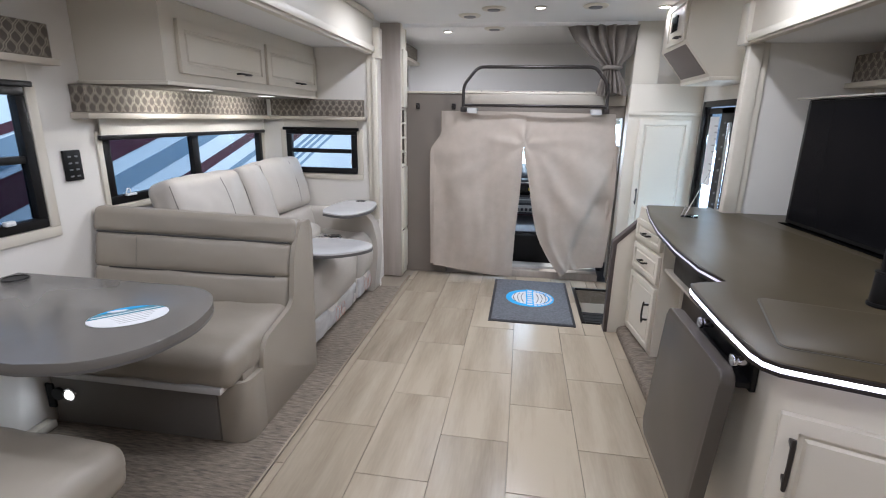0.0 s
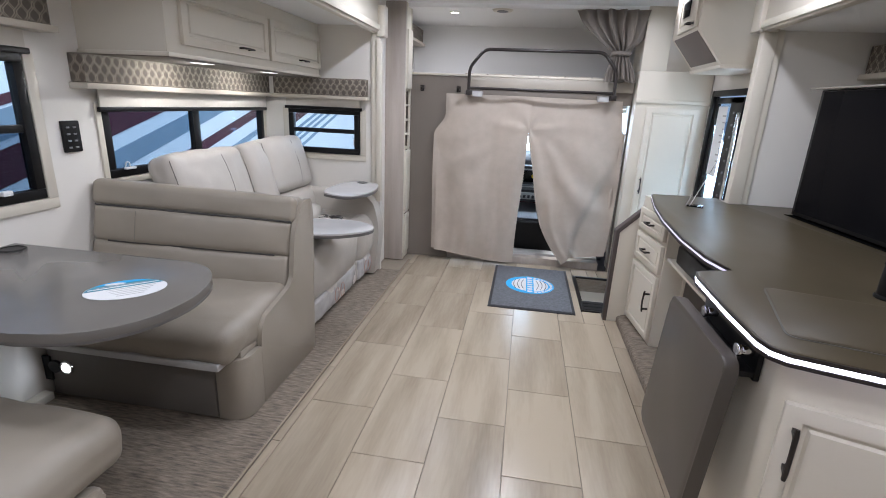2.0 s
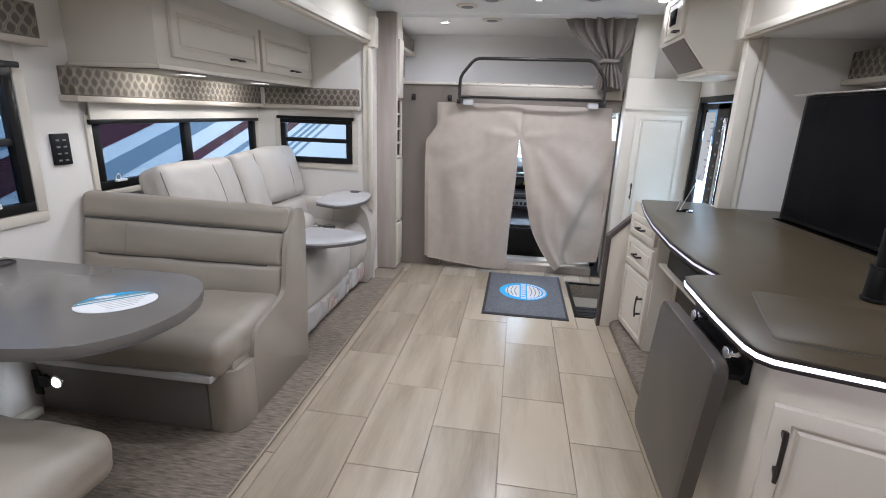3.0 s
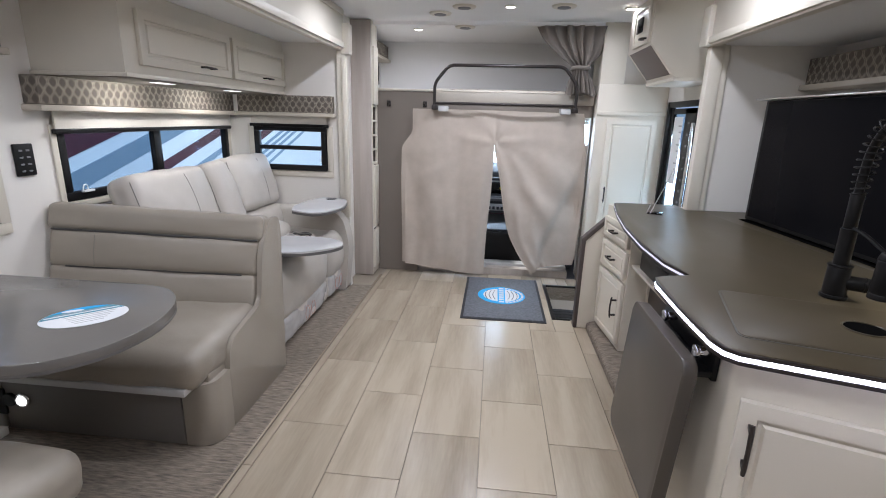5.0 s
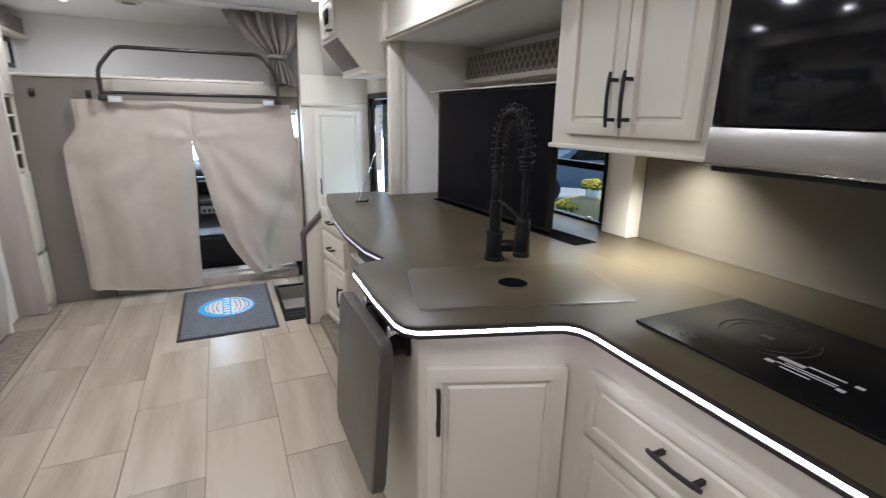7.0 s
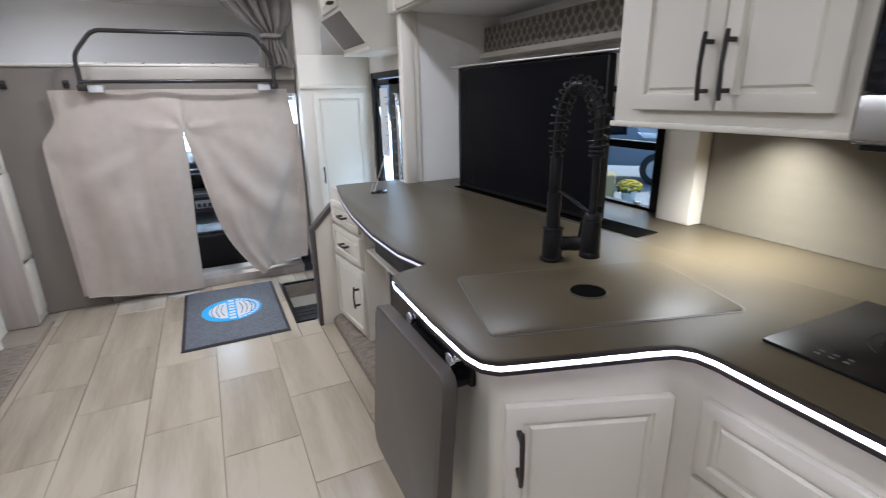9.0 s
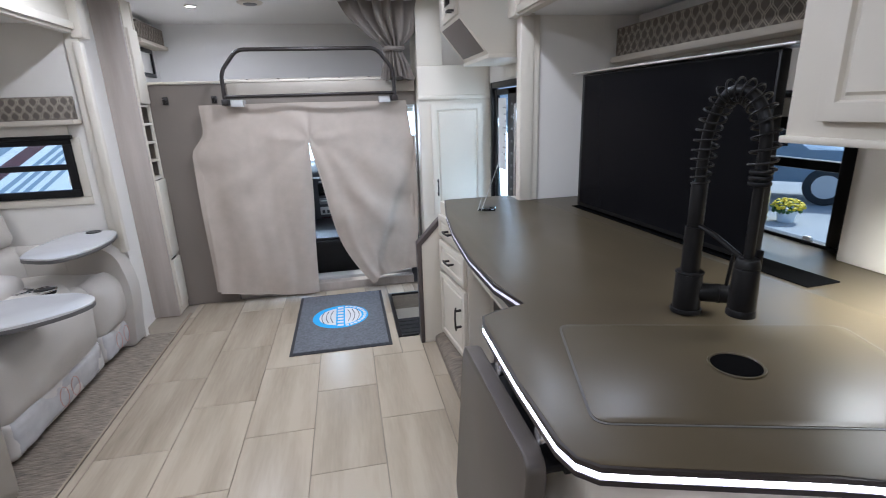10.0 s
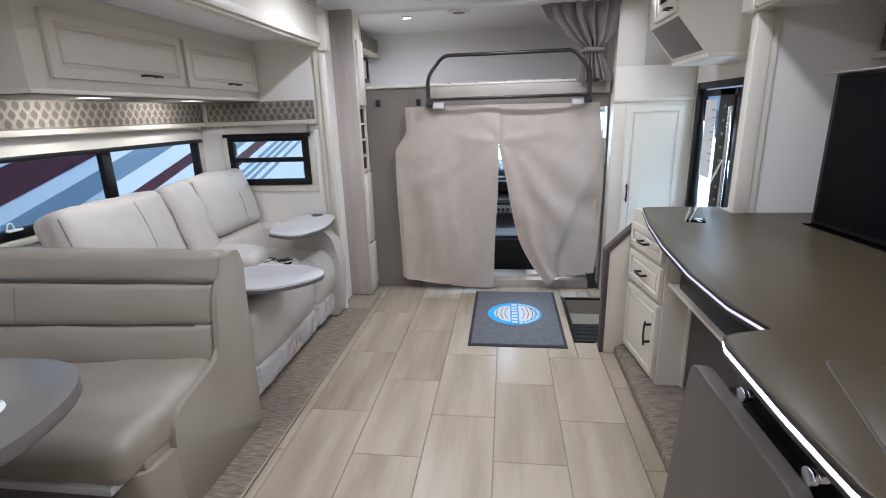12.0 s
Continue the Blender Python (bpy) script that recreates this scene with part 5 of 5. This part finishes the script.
def drag(x, z):
    """Slanting folds that fan out and down from the top of the slit."""
    d = math.hypot(x, 1.25 - z)
    a = math.atan2(x, max(1.25 - z, 0.02))
    return 0.011 * math.sin(a * 15 + 0.8 + 2.0 * noise.noise(Vector((x * 3, z * 3, 7)))) * max(0.0, min(1.0, (d - 0.12) / 0.4)) * max(0.0, min(1.0, (1.25 - z) / 0.3))


def left_panel(u, v):
    z0 = 0.10 + (0.033 - 0.10) * min(1, u * 1.3)
    z = 1.458 + (z0 - 1.458) * v
    k = max(0.0, min(1.0, (1.29 - z) / 0.17))
    k = k * k * (3 - 2 * k)
    xl = -0.675 - 0.095 * k + 0.012 * max(0, 1 - z / 0.9)
    xr = 0.010 if z > 1.19 else path_at([(-0.004, 0, 1.19), (-0.012, 0, 0.89), (-0.035, 0, 0.49), (-0.044, 0, 0.03)], (1.19 - z) / 1.16).x
    x = xl + (xr - xl) * u
    return (x, 4.205 + fold(x, z, 1.0) + tension(x, z) + 0.5 * drag(x, z), z)


def right_panel(u, v):
    a = path_at([(-0.015, 0, 1.458), (-0.012, 0, 1.22), (0.058, 0, 0.897), (0.102, 0, 0.653), (0.16, 0, 0.42), (0.262, 0, 0.225), (0.385, 0, 0.065)], v)
    b = path_at([(0.715, 0, 1.45), (0.74, 0, 1.25), (0.765, 0, 1.02), (0.77, 0, 0.80), (0.765, 0, 0.56), (0.75, 0, 0.35), (0.735, 0, 0.14)], v)
    p = a.lerp(b, u)
    lift = 0.045 * min(1, u * 9) * v ** 6 * (1 - 0.5 * u)
    swag = 0.0
    for off, wid in ((0.10, 0.05), (0.30, 0.06)):
        swag += math.exp(-((u - off - 0.12 * (1 - v)) / wid) ** 2)
    crease = 1.02 - 0.86 * max(0.0, (v - 0.22) / 0.78) ** 1.25
    over = 1 / (1 + math.exp(max(-30.0, min(30.0, (u - crease) / 0.022)))) * max(0.0, min(1.0, (v - 0.2) / 0.35))
    return (p.x, 4.218 + 0.6 * fold(p.x, p.z, 4.0) + tension(p.x, p.z) + drag(p.x, p.z) - 0.016 * swag * v ** 1.5 - 0.034 * over, p.z + lift)


cur = thing("cab_curtain", (0.02, 4.21, 0.03), "beige split privacy curtain hanging across the cab opening", "curtain")
part("panel", sheet(left_panel, 70, 60), CLOTH, cur, smooth=60)
part("panel", sheet(right_panel, 90, 70), CLOTH, cur, smooth=60)
part("side_panel", sheet(lambda u, v: (0.70 + 0.075 * u - 0.02 * v, 4.228 + 0.010 * math.sin(u * 9), 1.20 - 1.0 * v), 8, 30), CLOTH, cur, smooth=60)
part("side_band", sheet(lambda u, v: (left_panel(0, v)[0] - 0.035 + 0.05 * u, 4.222 + 0.01 * math.sin(v * 9), left_panel(0, v)[2]), 4, 40), CLOTH, cur, "pale curtain lining edge", smooth=60)
part("hem", tube([Vector(left_panel(u / 20, 1)) + Vector((0, 0.0015, 0)) for u in range(21)], 0.004, 6), CLOTH, cur)
part("hem", tube([Vector(right_panel(0, v / 30)) + Vector((0, 0.0015, 0)) for v in range(6, 31)], 0.005, 6), CLOTH, cur)


def drape_mesh():
    bm = bmesh.new()
    rows = []
    for j in range(41):
        s = j / 40
        c = path_at([(0.57, 4.18, 2.10), (0.585, 4.185, 2.00), (0.62, 4.19, 1.89), (0.645, 4.195, 1.80), (0.655, 4.20, 1.70), (0.665, 4.20, 1.60)], s)
        w = path_at([(0.215, 0, 0), (0.19, 0, 0), (0.125, 0, 0), (0.052, 0, 0), (0.078, 0, 0), (0.10, 0, 0)], s).x
        ring = []
        for k in range(204):
            a = 2 * math.pi * k / 204
            wob = 0.5 * math.sin(a * 3 + 1.3) + 0.35 * math.sin(a * 5 + s * 3)
            wave = math.sin(a * 17 + wob + 0.9 * math.sin(s * 2.5))
            depth = (0.16 + 0.16 * (1 - s)) if s < 0.6 else 0.2
            pleat = 1 + depth * (abs(wave) ** 0.7 * (1 if wave > 0 else -1)) + 0.06 * math.sin(a * 7 + s * 5)
            ring.append(bm.verts.new((c.x + math.cos(a) * w * pleat, c.y + math.sin(a) * min(0.05, w * 0.6) * pleat ** 2, c.z + 0.012 * math.sin(a * 3) * s)))
        rows.append(ring)
    for j in range(40):
        for k in range(204):
            bm.faces.new((rows[j][k], rows[j][(k + 1) % 204], rows[j + 1][(k + 1) % 204], rows[j + 1][k]))
    bm.faces.new(rows[0])
    bm.faces.new(rows[-1][::-1])
    return bm


dr = thing("bunk_drape", (0.64, 4.19, 1.60), "grey pleated bunk drape tied back in the middle", "curtain")
part("cloth", drape_mesh(), DRAPE, dr, smooth=60)
part("tie_band", turned(tube([(0.064 * math.cos(a * math.pi / 16), 0.048 * math.sin(a * math.pi / 16), 0.006 * math.sin(a * 0.4)) for a in range(32)], 0.016, 8, True), pose(0.645, 4.195, 1.80, 0, -6, 0)), DRAPE, dr)
part("track", box(0.32, 0.80, 4.17, 4.20, 2.095, 2.104, 0.003), BLACK, dr, "dark ceiling track")

# ---- driver's cab behind the curtain ----
structure("floor_cab", box(-1.19, 1.35, 4.325, 6.4, -0.14, -0.10), CABGREY, "dark cab floor")
structure("trim_cab_step", box(-0.66, 0.72, 4.33, 4.42, -0.10, 0.055, 0.01), WOOD, "grey wood-grain step into the cab")
structure("trim_cab_sill", box(-0.66, 0.72, 4.425, 4.55, -0.10, 0.075, 0.01), TRAY, "pale metal sill plate")
cabw = bmesh.new()
for x0 in (-1.23, 1.35):
    box(x0, x0 + 0.04, 4.32, 6.4, -0.14, 0.85, into=cabw)
    box(x0, x0 + 0.04, 4.32, 4.62, 0.85, 1.4, into=cabw)
    box(x0, x0 + 0.04, 5.6, 6.4, 0.85, 1.4, into=cabw)
box(-1.23, 1.39, 6.3, 6.4, -0.14, 0.80, into=cabw)
structure("wall_cab", cabw, CABMID, "grey cab side walls with window openings")
structure("ceiling_cab", box(-1.23, 1.39, YB, 6.0, 1.40, 1.44), CABMID, "grey cab headliner")
shield = thing("windshield", (0.05, 6.2, 0.80), "sloping cab windshield", "windshield", kind="structure")
pane = part("pane", prism_x([(6.34, 0.80), (6.35, 0.80), (6.01, 1.40), (6.0, 1.40)], -1.19, 1.35), PANE, shield)
pane.visible_shadow = False
dash = thing("dashboard", (0.05, 5.9, 0.3), "dark cab dashboard with a centre stack", "dashboard")
part("body", prism_x(rounded([(5.72, 0.45), (6.3, 0.45), (6.3, 0.82), (5.95, 0.86), (5.75, 0.78)], [0.03, 0, 0, 0.05, 0.05], 4), -1.18, 1.34, 0.0), CABGREY, dash)
part("centre_console", box(-0.12, 0.28, 5.62, 5.75, 0.12, 0.74, 0.02), CABGREY, dash)
part("radio", box(-0.06, 0.22, 5.605, 5.625, 0.56, 0.68, 0.005), BLACKGLASS, dash, "dark radio screen")
part("vent", box(-0.06, 0.22, 5.605, 5.625, 0.47, 0.53, 0.005), CABMID, dash)
part("trim_plate", box(-0.06, 0.22, 5.605, 5.625, 0.36, 0.44, 0.005), TRAY, dash, "pale switch plate")
part("knob", turned(cyl(0, 0, 0, 0.025, 0.02, 16, bevel=0.003), pose(0.10, 5.605, 0.63, 90)), YELLOW, dash, "yellow knob")
part("engine_cover", box(-0.14, 0.34, 4.62, 5.60, -0.1, 0.33, 0.03), BLACK, dash, "black engine cover")
for k, (z, h, m) in enumerate(((0.30, 0.035, RVMAROON), (0.20, 0.03, CABMID), (0.50, 0.012, TRAY), (0.695, 0.014, TRAY))):
    part("switch_strip", box(-0.05, 0.20, 5.600, 5.622, z, z + h, 0.003), m, dash, "narrow row of switches")
for k in range(5):
    part("switch", box(-0.04 + k * 0.048, -0.012 + k * 0.048, 5.598, 5.606, 0.375, 0.41, 0.003), CABGREY, dash)
part("cup_tray", box(-0.08, 0.26, 4.66, 4.95, 0.33, 0.35, 0.008), CABGREY, dash)
for sgn in (-1, 1):
    st = thing("driver_chair", (0.05 + sgn * 0.62, 5.1, -0.1), "dark cab seat facing the windshield", "seat", "cab seats")
    part("seat_cushion", turned(cushion(0.24, 0.24, 0.08, 0.06, (0, 0, 0.02), 4), pose(0.05 + sgn * 0.62, 5.15, 0.36)), CABMID, st)
    part("backrest", turned(cushion(0.24, 0.07, 0.33, 0.06, (0, 0.02, 0), 4), pose(0.05 + sgn * 0.62, 4.86, 0.74, -8)), CABMID, st)
    part("pedestal", box(0.05 + sgn * 0.62 - 0.18, 0.05 + sgn * 0.62 + 0.18, 4.95, 5.35, -0.1, 0.28, 0.01), CABGREY, st)
mir = thing("wing_mirror", (1.40, 5.3, 0.95), "chrome wing mirror fixed to the cab side", "mirror")
part("housing", turned(cushion(0.09, 0.05, 0.17, 0.045), pose(1.62, 5.3, 1.15)), CHROME, mir)
part("arm", tube([(1.37, 5.3, 0.84), (1.45, 5.3, 0.84), (1.62, 5.3, 0.98), (1.62, 5.3, 1.05)], 0.015, 8), CHROME, mir)

# ---- mat ----
dm = thing("door_mat", (0.12, 3.70, 0.001), "grey pile door mat with a blue oval print", "mat")
part("rubber_edge", box(-0.185, 0.43, 3.225, 4.175, 0.0005, 0.006, 0.002), RUBBER, dm)
part("grey_field", box(-0.165, 0.41, 3.245, 4.155, 0.005, 0.012, 0.003), MATGREY, dm)




mx0, my0 = 0.115, 3.72
part("print_oval", prism([(mx0 + 0.19 * math.cos(k * math.pi / 24), my0 + 0.19 * math.sin(k * math.pi / 24)) for k in range(48)], 0.012, 0.0132), MATBLUE, dm, "blue round print")
part("print_globe", prism([(mx0 + 0.145 * math.cos(k * math.pi / 24), my0 + 0.145 * math.sin(k * math.pi / 24)) for k in range(48)], 0.0132, 0.0142), MATWHITE, dm, "pale round print")
part("print_band", box(mx0 - 0.03, mx0 + 0.03, my0 - 0.19, my0 + 0.19, 0.0142, 0.0150), MATBLUE, dm, "blue bar across the print")
for k in range(7):
    part("print_mark", box(mx0 - 0.02, mx0 + 0.02, my0 - 0.165 + k * 0.05, my0 - 0.135 + k * 0.05, 0.0150, 0.0156), MATWHITE, dm, "pale mark")
for sg in (-1, 1):
    for k in range(3):
        arcpts = [(mx0 + sg * (0.05 + 0.03 * k), my0 - 0.10 + 0.02 * j + 0.0, 0.0144) for j in range(11)]
        part("print_line", tube([Vector(p) + Vector((sg * 0.018 * math.sin(j * 0.31), 0, 0)) for j, p in enumerate(arcpts)], 0.003, 5), MATGREY, dm, "grey curved line")

for k in range(15):
    a = math.radians(-75 + k * 150 / 14)
    ob = part("print_mark", turned(box(-0.010, 0.010, -0.011, 0.011, 0.0142, 0.0152), pose(mx0 + 0.168 * math.cos(a), my0 + 0.168 * math.sin(a), 0, 0, 0, math.degrees(a))), MATWHITE, dm, "pale mark")

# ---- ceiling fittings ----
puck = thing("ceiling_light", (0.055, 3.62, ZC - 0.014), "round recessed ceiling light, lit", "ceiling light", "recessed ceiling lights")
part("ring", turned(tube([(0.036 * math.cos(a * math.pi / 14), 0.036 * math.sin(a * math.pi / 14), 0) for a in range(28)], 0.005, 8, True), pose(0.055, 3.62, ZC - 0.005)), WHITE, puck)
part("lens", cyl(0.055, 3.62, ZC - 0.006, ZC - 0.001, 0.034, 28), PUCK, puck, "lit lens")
WATTS = {(0.055, 3.62): 7.8, (0.86, 3.66): 2.2, (-0.75, 1.9): 3.2, (0.055, 1.9): 8.8, (0.80, 2.3): 5.2, (-0.75, 0.2): 6.4, (0.055, 0.2): 5.6, (0.86, 0.2): 2.4, (-0.75, 3.2): 6.6}
# First two known; the others, over the dinette too, are unseen, added for light.
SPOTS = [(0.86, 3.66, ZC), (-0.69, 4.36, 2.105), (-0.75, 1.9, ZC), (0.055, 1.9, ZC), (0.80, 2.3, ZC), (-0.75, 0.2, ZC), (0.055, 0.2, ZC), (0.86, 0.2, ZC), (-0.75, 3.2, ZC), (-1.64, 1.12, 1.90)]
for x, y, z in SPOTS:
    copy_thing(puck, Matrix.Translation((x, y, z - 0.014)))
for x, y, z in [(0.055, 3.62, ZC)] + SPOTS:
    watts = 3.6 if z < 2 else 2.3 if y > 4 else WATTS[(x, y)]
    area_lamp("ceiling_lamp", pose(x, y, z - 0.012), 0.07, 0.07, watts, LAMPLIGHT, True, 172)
vent = thing("ceiling_vent", (-0.26, 3.63, ZC - 0.012), "round white ceiling vent", "vent", "ceiling vents")
part("disc", cyl(-0.26, 3.63, ZC - 0.012, ZC - 0.001, 0.075, 28, 0.085, 0.003), WHITE, vent)
part("grille", cyl(-0.26, 3.63, ZC - 0.016, ZC - 0.011, 0.045, 24, bevel=0.002), CABMID, vent, "grey grille")
for x, y, z in ((0.41, 3.60, ZC), (-0.45, 3.85, ZC), (-0.29, 4.24, 2.105)):
    copy_thing(vent, Matrix.Translation((x, y, z - 0.012)))

# ---- outside ----
structure("ground", box(-60, 60, -60, 60, -1.05, -1.0), CONCRETE, "pale concrete lot")
coach = thing("neighbour_coach", (-4.7, 4, -1.0), "white motor coach with maroon and blue-grey swooping stripes", "motor coach")
part("wall", box(-7.2, -4.7, -11, 17, -0.55, 2.6, 0.08), RVWHITE, coach)
part("skirt", box(-7.1, -4.75, -7.9, 13.9, -0.95, -0.56), RVBLUE, coach)
for y0, y1, m in ((-6.0, -5.4, RVBLUE), (-4.6, -3.8, RVMAROON), (-2.6, -2.0, RVBLUE), (-1.2, -0.4, RVMAROON), (0.6, 1.3, RVBLUE), (2.25, 2.55, RVMAROON), (2.65, 3.52, RVBLUE), (3.75, 4.82, RVMAROON),
                   (5.38, 6.15, RVBLUE), (6.93, 7.42, RVMAROON), (8.1, 8.4, RVBLUE), (8.8, 9.35, RVMAROON), (9.75, 9.95, RVBLUE), (10.15, 10.35, RVBLUE), (10.55, 10.75, RVBLUE), (11.1, 11.3, RVBLUE)):
    part("stripe", prism_x([(y0 - 4.29, -0.5), (y1 - 4.29, -0.5), (y1 + 5.28, 2.4), (y0 + 5.28, 2.4)], -4.705, -4.690), m, coach, "painted diagonal stripe")
for y in (-5.5, 9.5):
    wl = part("wheel", turned(cyl(0, 0, 0, 0.3, 0.48, 32, bevel=0.03), pose(-4.72, y, -0.52, 0, -90, 0)), RUBBER, coach, "black tyre")
    part("rim", turned(cyl(0, 0, 0, 0.02, 0.28, 24, 0.2), pose(-4.72, y, -0.52, 0, 90, 0)), CHROME, wl, "chrome rim")

bale = thing("straw_bale", (8.25, 9.1, -1.0), "square straw bale used as a flower stand", "straw bale")
part("body", turned(cushion(0.50, 0.36, 0.28, 0.05, (0, 0, 0), 8, 0.03), pose(8.25, 9.1, -0.72, 0, 0, -45)), STRAW, bale)


def mum(x, y, z, r, label):
    """A pot of mums: pot, foliage and a dome of many small flower heads."""
    t = thing("potted_flower", (x, y, z), label, "flower pot", "potted mums")
    part("pot", cyl(x, y, z, z + r * 0.9, r * 0.5, 20, r * 0.65, 0.006), PAPER, t, "pale pot")
    rnd = random.Random(int(x * 1000))
    fl, lf = bmesh.new(), bmesh.new()
    for k in range(150):
        a, e = rnd.random() * 6.283, math.asin(rnd.random())
        rr = r * (0.92 + 0.14 * rnd.random())
        p = Vector((x + rr * math.cos(e) * math.cos(a), y + rr * math.cos(e) * math.sin(a), z + r * 1.0 + rr * 0.62 * math.sin(e)))
        q = bmesh.new()
        bmesh.ops.create_icosphere(q, subdivisions=1, radius=r * 0.13)
        turned(q, Matrix.Translation(p) @ Matrix.Diagonal((1, 1, 0.6, 1)))
        merge(fl if rnd.random() < 0.85 else lf, q)
    for k in range(60):
        a = rnd.random() * 6.283
        p = Vector((x + r * 0.8 * math.cos(a), y + r * 0.8 * math.sin(a), z + r * (0.75 + 0.3 * rnd.random())))
        q = bmesh.new()
        bmesh.ops.create_icosphere(q, subdivisions=1, radius=r * 0.16)
        turned(q, Matrix.Translation(p) @ Matrix.Diagonal((1, 0.5, 0.8, 1)))
        merge(lf, q)
    part("blossom", fl, YELLOW, t, "yellow blossoms")
    part("foliage", lf, LEAF, t, "green leaves")
    return t


mum(8.20, 9.05, -0.44, 0.27, "yellow potted mums on the straw bale")
mum(7.75, 9.35, -1.0, 0.30, "yellow-green potted mums on the concrete")
mum(8.65, 8.35, -1.0, 0.28, "yellow potted mums beside the bale")

truck = thing("parked_truck", (9.6, 10.3, -1.0), "blue-grey parked pickup truck in the lot", "truck")
tm = pose(9.6, 10.3, 0, 0, 0, -45)
part("body", turned(prism_y(rounded([(-2.6, -0.5), (2.6, -0.5), (2.6, 0.1), (2.5, 0.2), (0.9, 0.22), (0.75, 0.8), (-0.6, 0.85), (-1.1, 0.25), (-2.5, 0.15)], [0.1, 0.1, 0.1, 0.1, 0.1, 0.15, 0.3, 0.2, 0.2], 4), 0.0, 1.8, 0.04), tm), RVBLUE, truck)
part("window", turned(prism_y([(-0.9, 0.28), (0.6, 0.30), (0.55, 0.70), (-0.5, 0.73)], -0.006, 0.01), tm), BLACKGLASS, truck, "dark side window")
for x in (-1.5, 1.4):
    wl = part("wheel", turned(cyl(0, 0, 0, 0.24, 0.42, 32, bevel=0.04), tm @ pose(x, 0.20, -0.58, 90, 0, 0)), RUBBER, truck, "black tyre")
    part("rim", turned(cyl(0, 0, 0, 0.02, 0.20, 24, 0.26), tm @ pose(x, -0.045, -0.58, 90, 0, 0)), TRAY, wl, "chrome rim")
hall = thing("far_coach", (12, 16, -1.0), "white motor coach parked across the lot", "motor coach")
part("wall", box(4, 26, 18, 20.5, -0.9, 2.6, 0.1), RVWHITE, hall)
part("stripe", box(4.1, 25.9, 17.985, 18.0, 0.0, 1.2), RVBLUE, hall, "blue-grey stripe")

# ---- floor tiles ----
def tile_mesh(w, d):
    bm = box(-w / 2, w / 2, -d / 2, d / 2, -0.006, 0.0)
    rim = [e for e in bm.edges if all(v.co.z > -0.001 for v in e.verts)]
    bmesh.ops.bevel(bm, geom=rim, offset=0.0012, segments=1, affect="EDGES")
    me = bpy.data.meshes.new("tile")
    bm.to_mesh(me)
    bm.free()
    me.materials.append(TILE)
    return me


TILES = {}
COLS = [(-0.955, -0.915, 1)] + [(-0.915 + 0.305 * k, -0.61 + 0.305 * k, k % 2) for k in range(5)] + [(0.61, 0.695, 1), (0.695, 1.30, 0)]
floor_base = PARTS[floor_ob]
GAP = 0.0028
for x0, x1, odd in COLS:
    y = 2.5 - 0.61 * 7 - (0.305 if odd else 0)
    while y < 4.29:
        a, b = max(y, FLOOR_Y0), min(y + 0.61, 4.28)
        spans = []
        if b - a > 0.02:
            if x0 > 0.6:
                if x0 > 0.69:
                    a = max(a, 3.255)
                spans = [(x0, x1, a, min(b, 3.31)), (x0, x1, max(a, 4.08), b)] if b > 3.31 else [(x0, x1, a, b)]
                if x0 > 0.69:
                    spans = [s for s in spans if s[2] >= 3.25 and s[3] > s[2]]
            elif x1 > 0.5 and b > 3.31:
                spans = [(x0, 0.476, a, b)]
                if a < 3.31:
                    spans.append((0.4775, x1, a, 3.313))
                if b > 4.08:
                    spans.append((0.4775, x1, max(a, 4.078), b))
            else:
                spans = [(x0, x1, a, b)]
        for p, q, r, s in spans:
            if q - p < 0.01 or s - r < 0.01:
                continue
            w, d = round(q - p - GAP, 4), round(s - r - GAP, 4)
            if (w, d) not in TILES:
                TILES[(w, d)] = tile_mesh(w, d)
            ob = new("tile", TILES[(w, d)])
            ob.parent = floor_ob
            ob.location = Vector(((p + q) / 2, (r + s) / 2, 0.0)) - floor_base
        y += 0.61
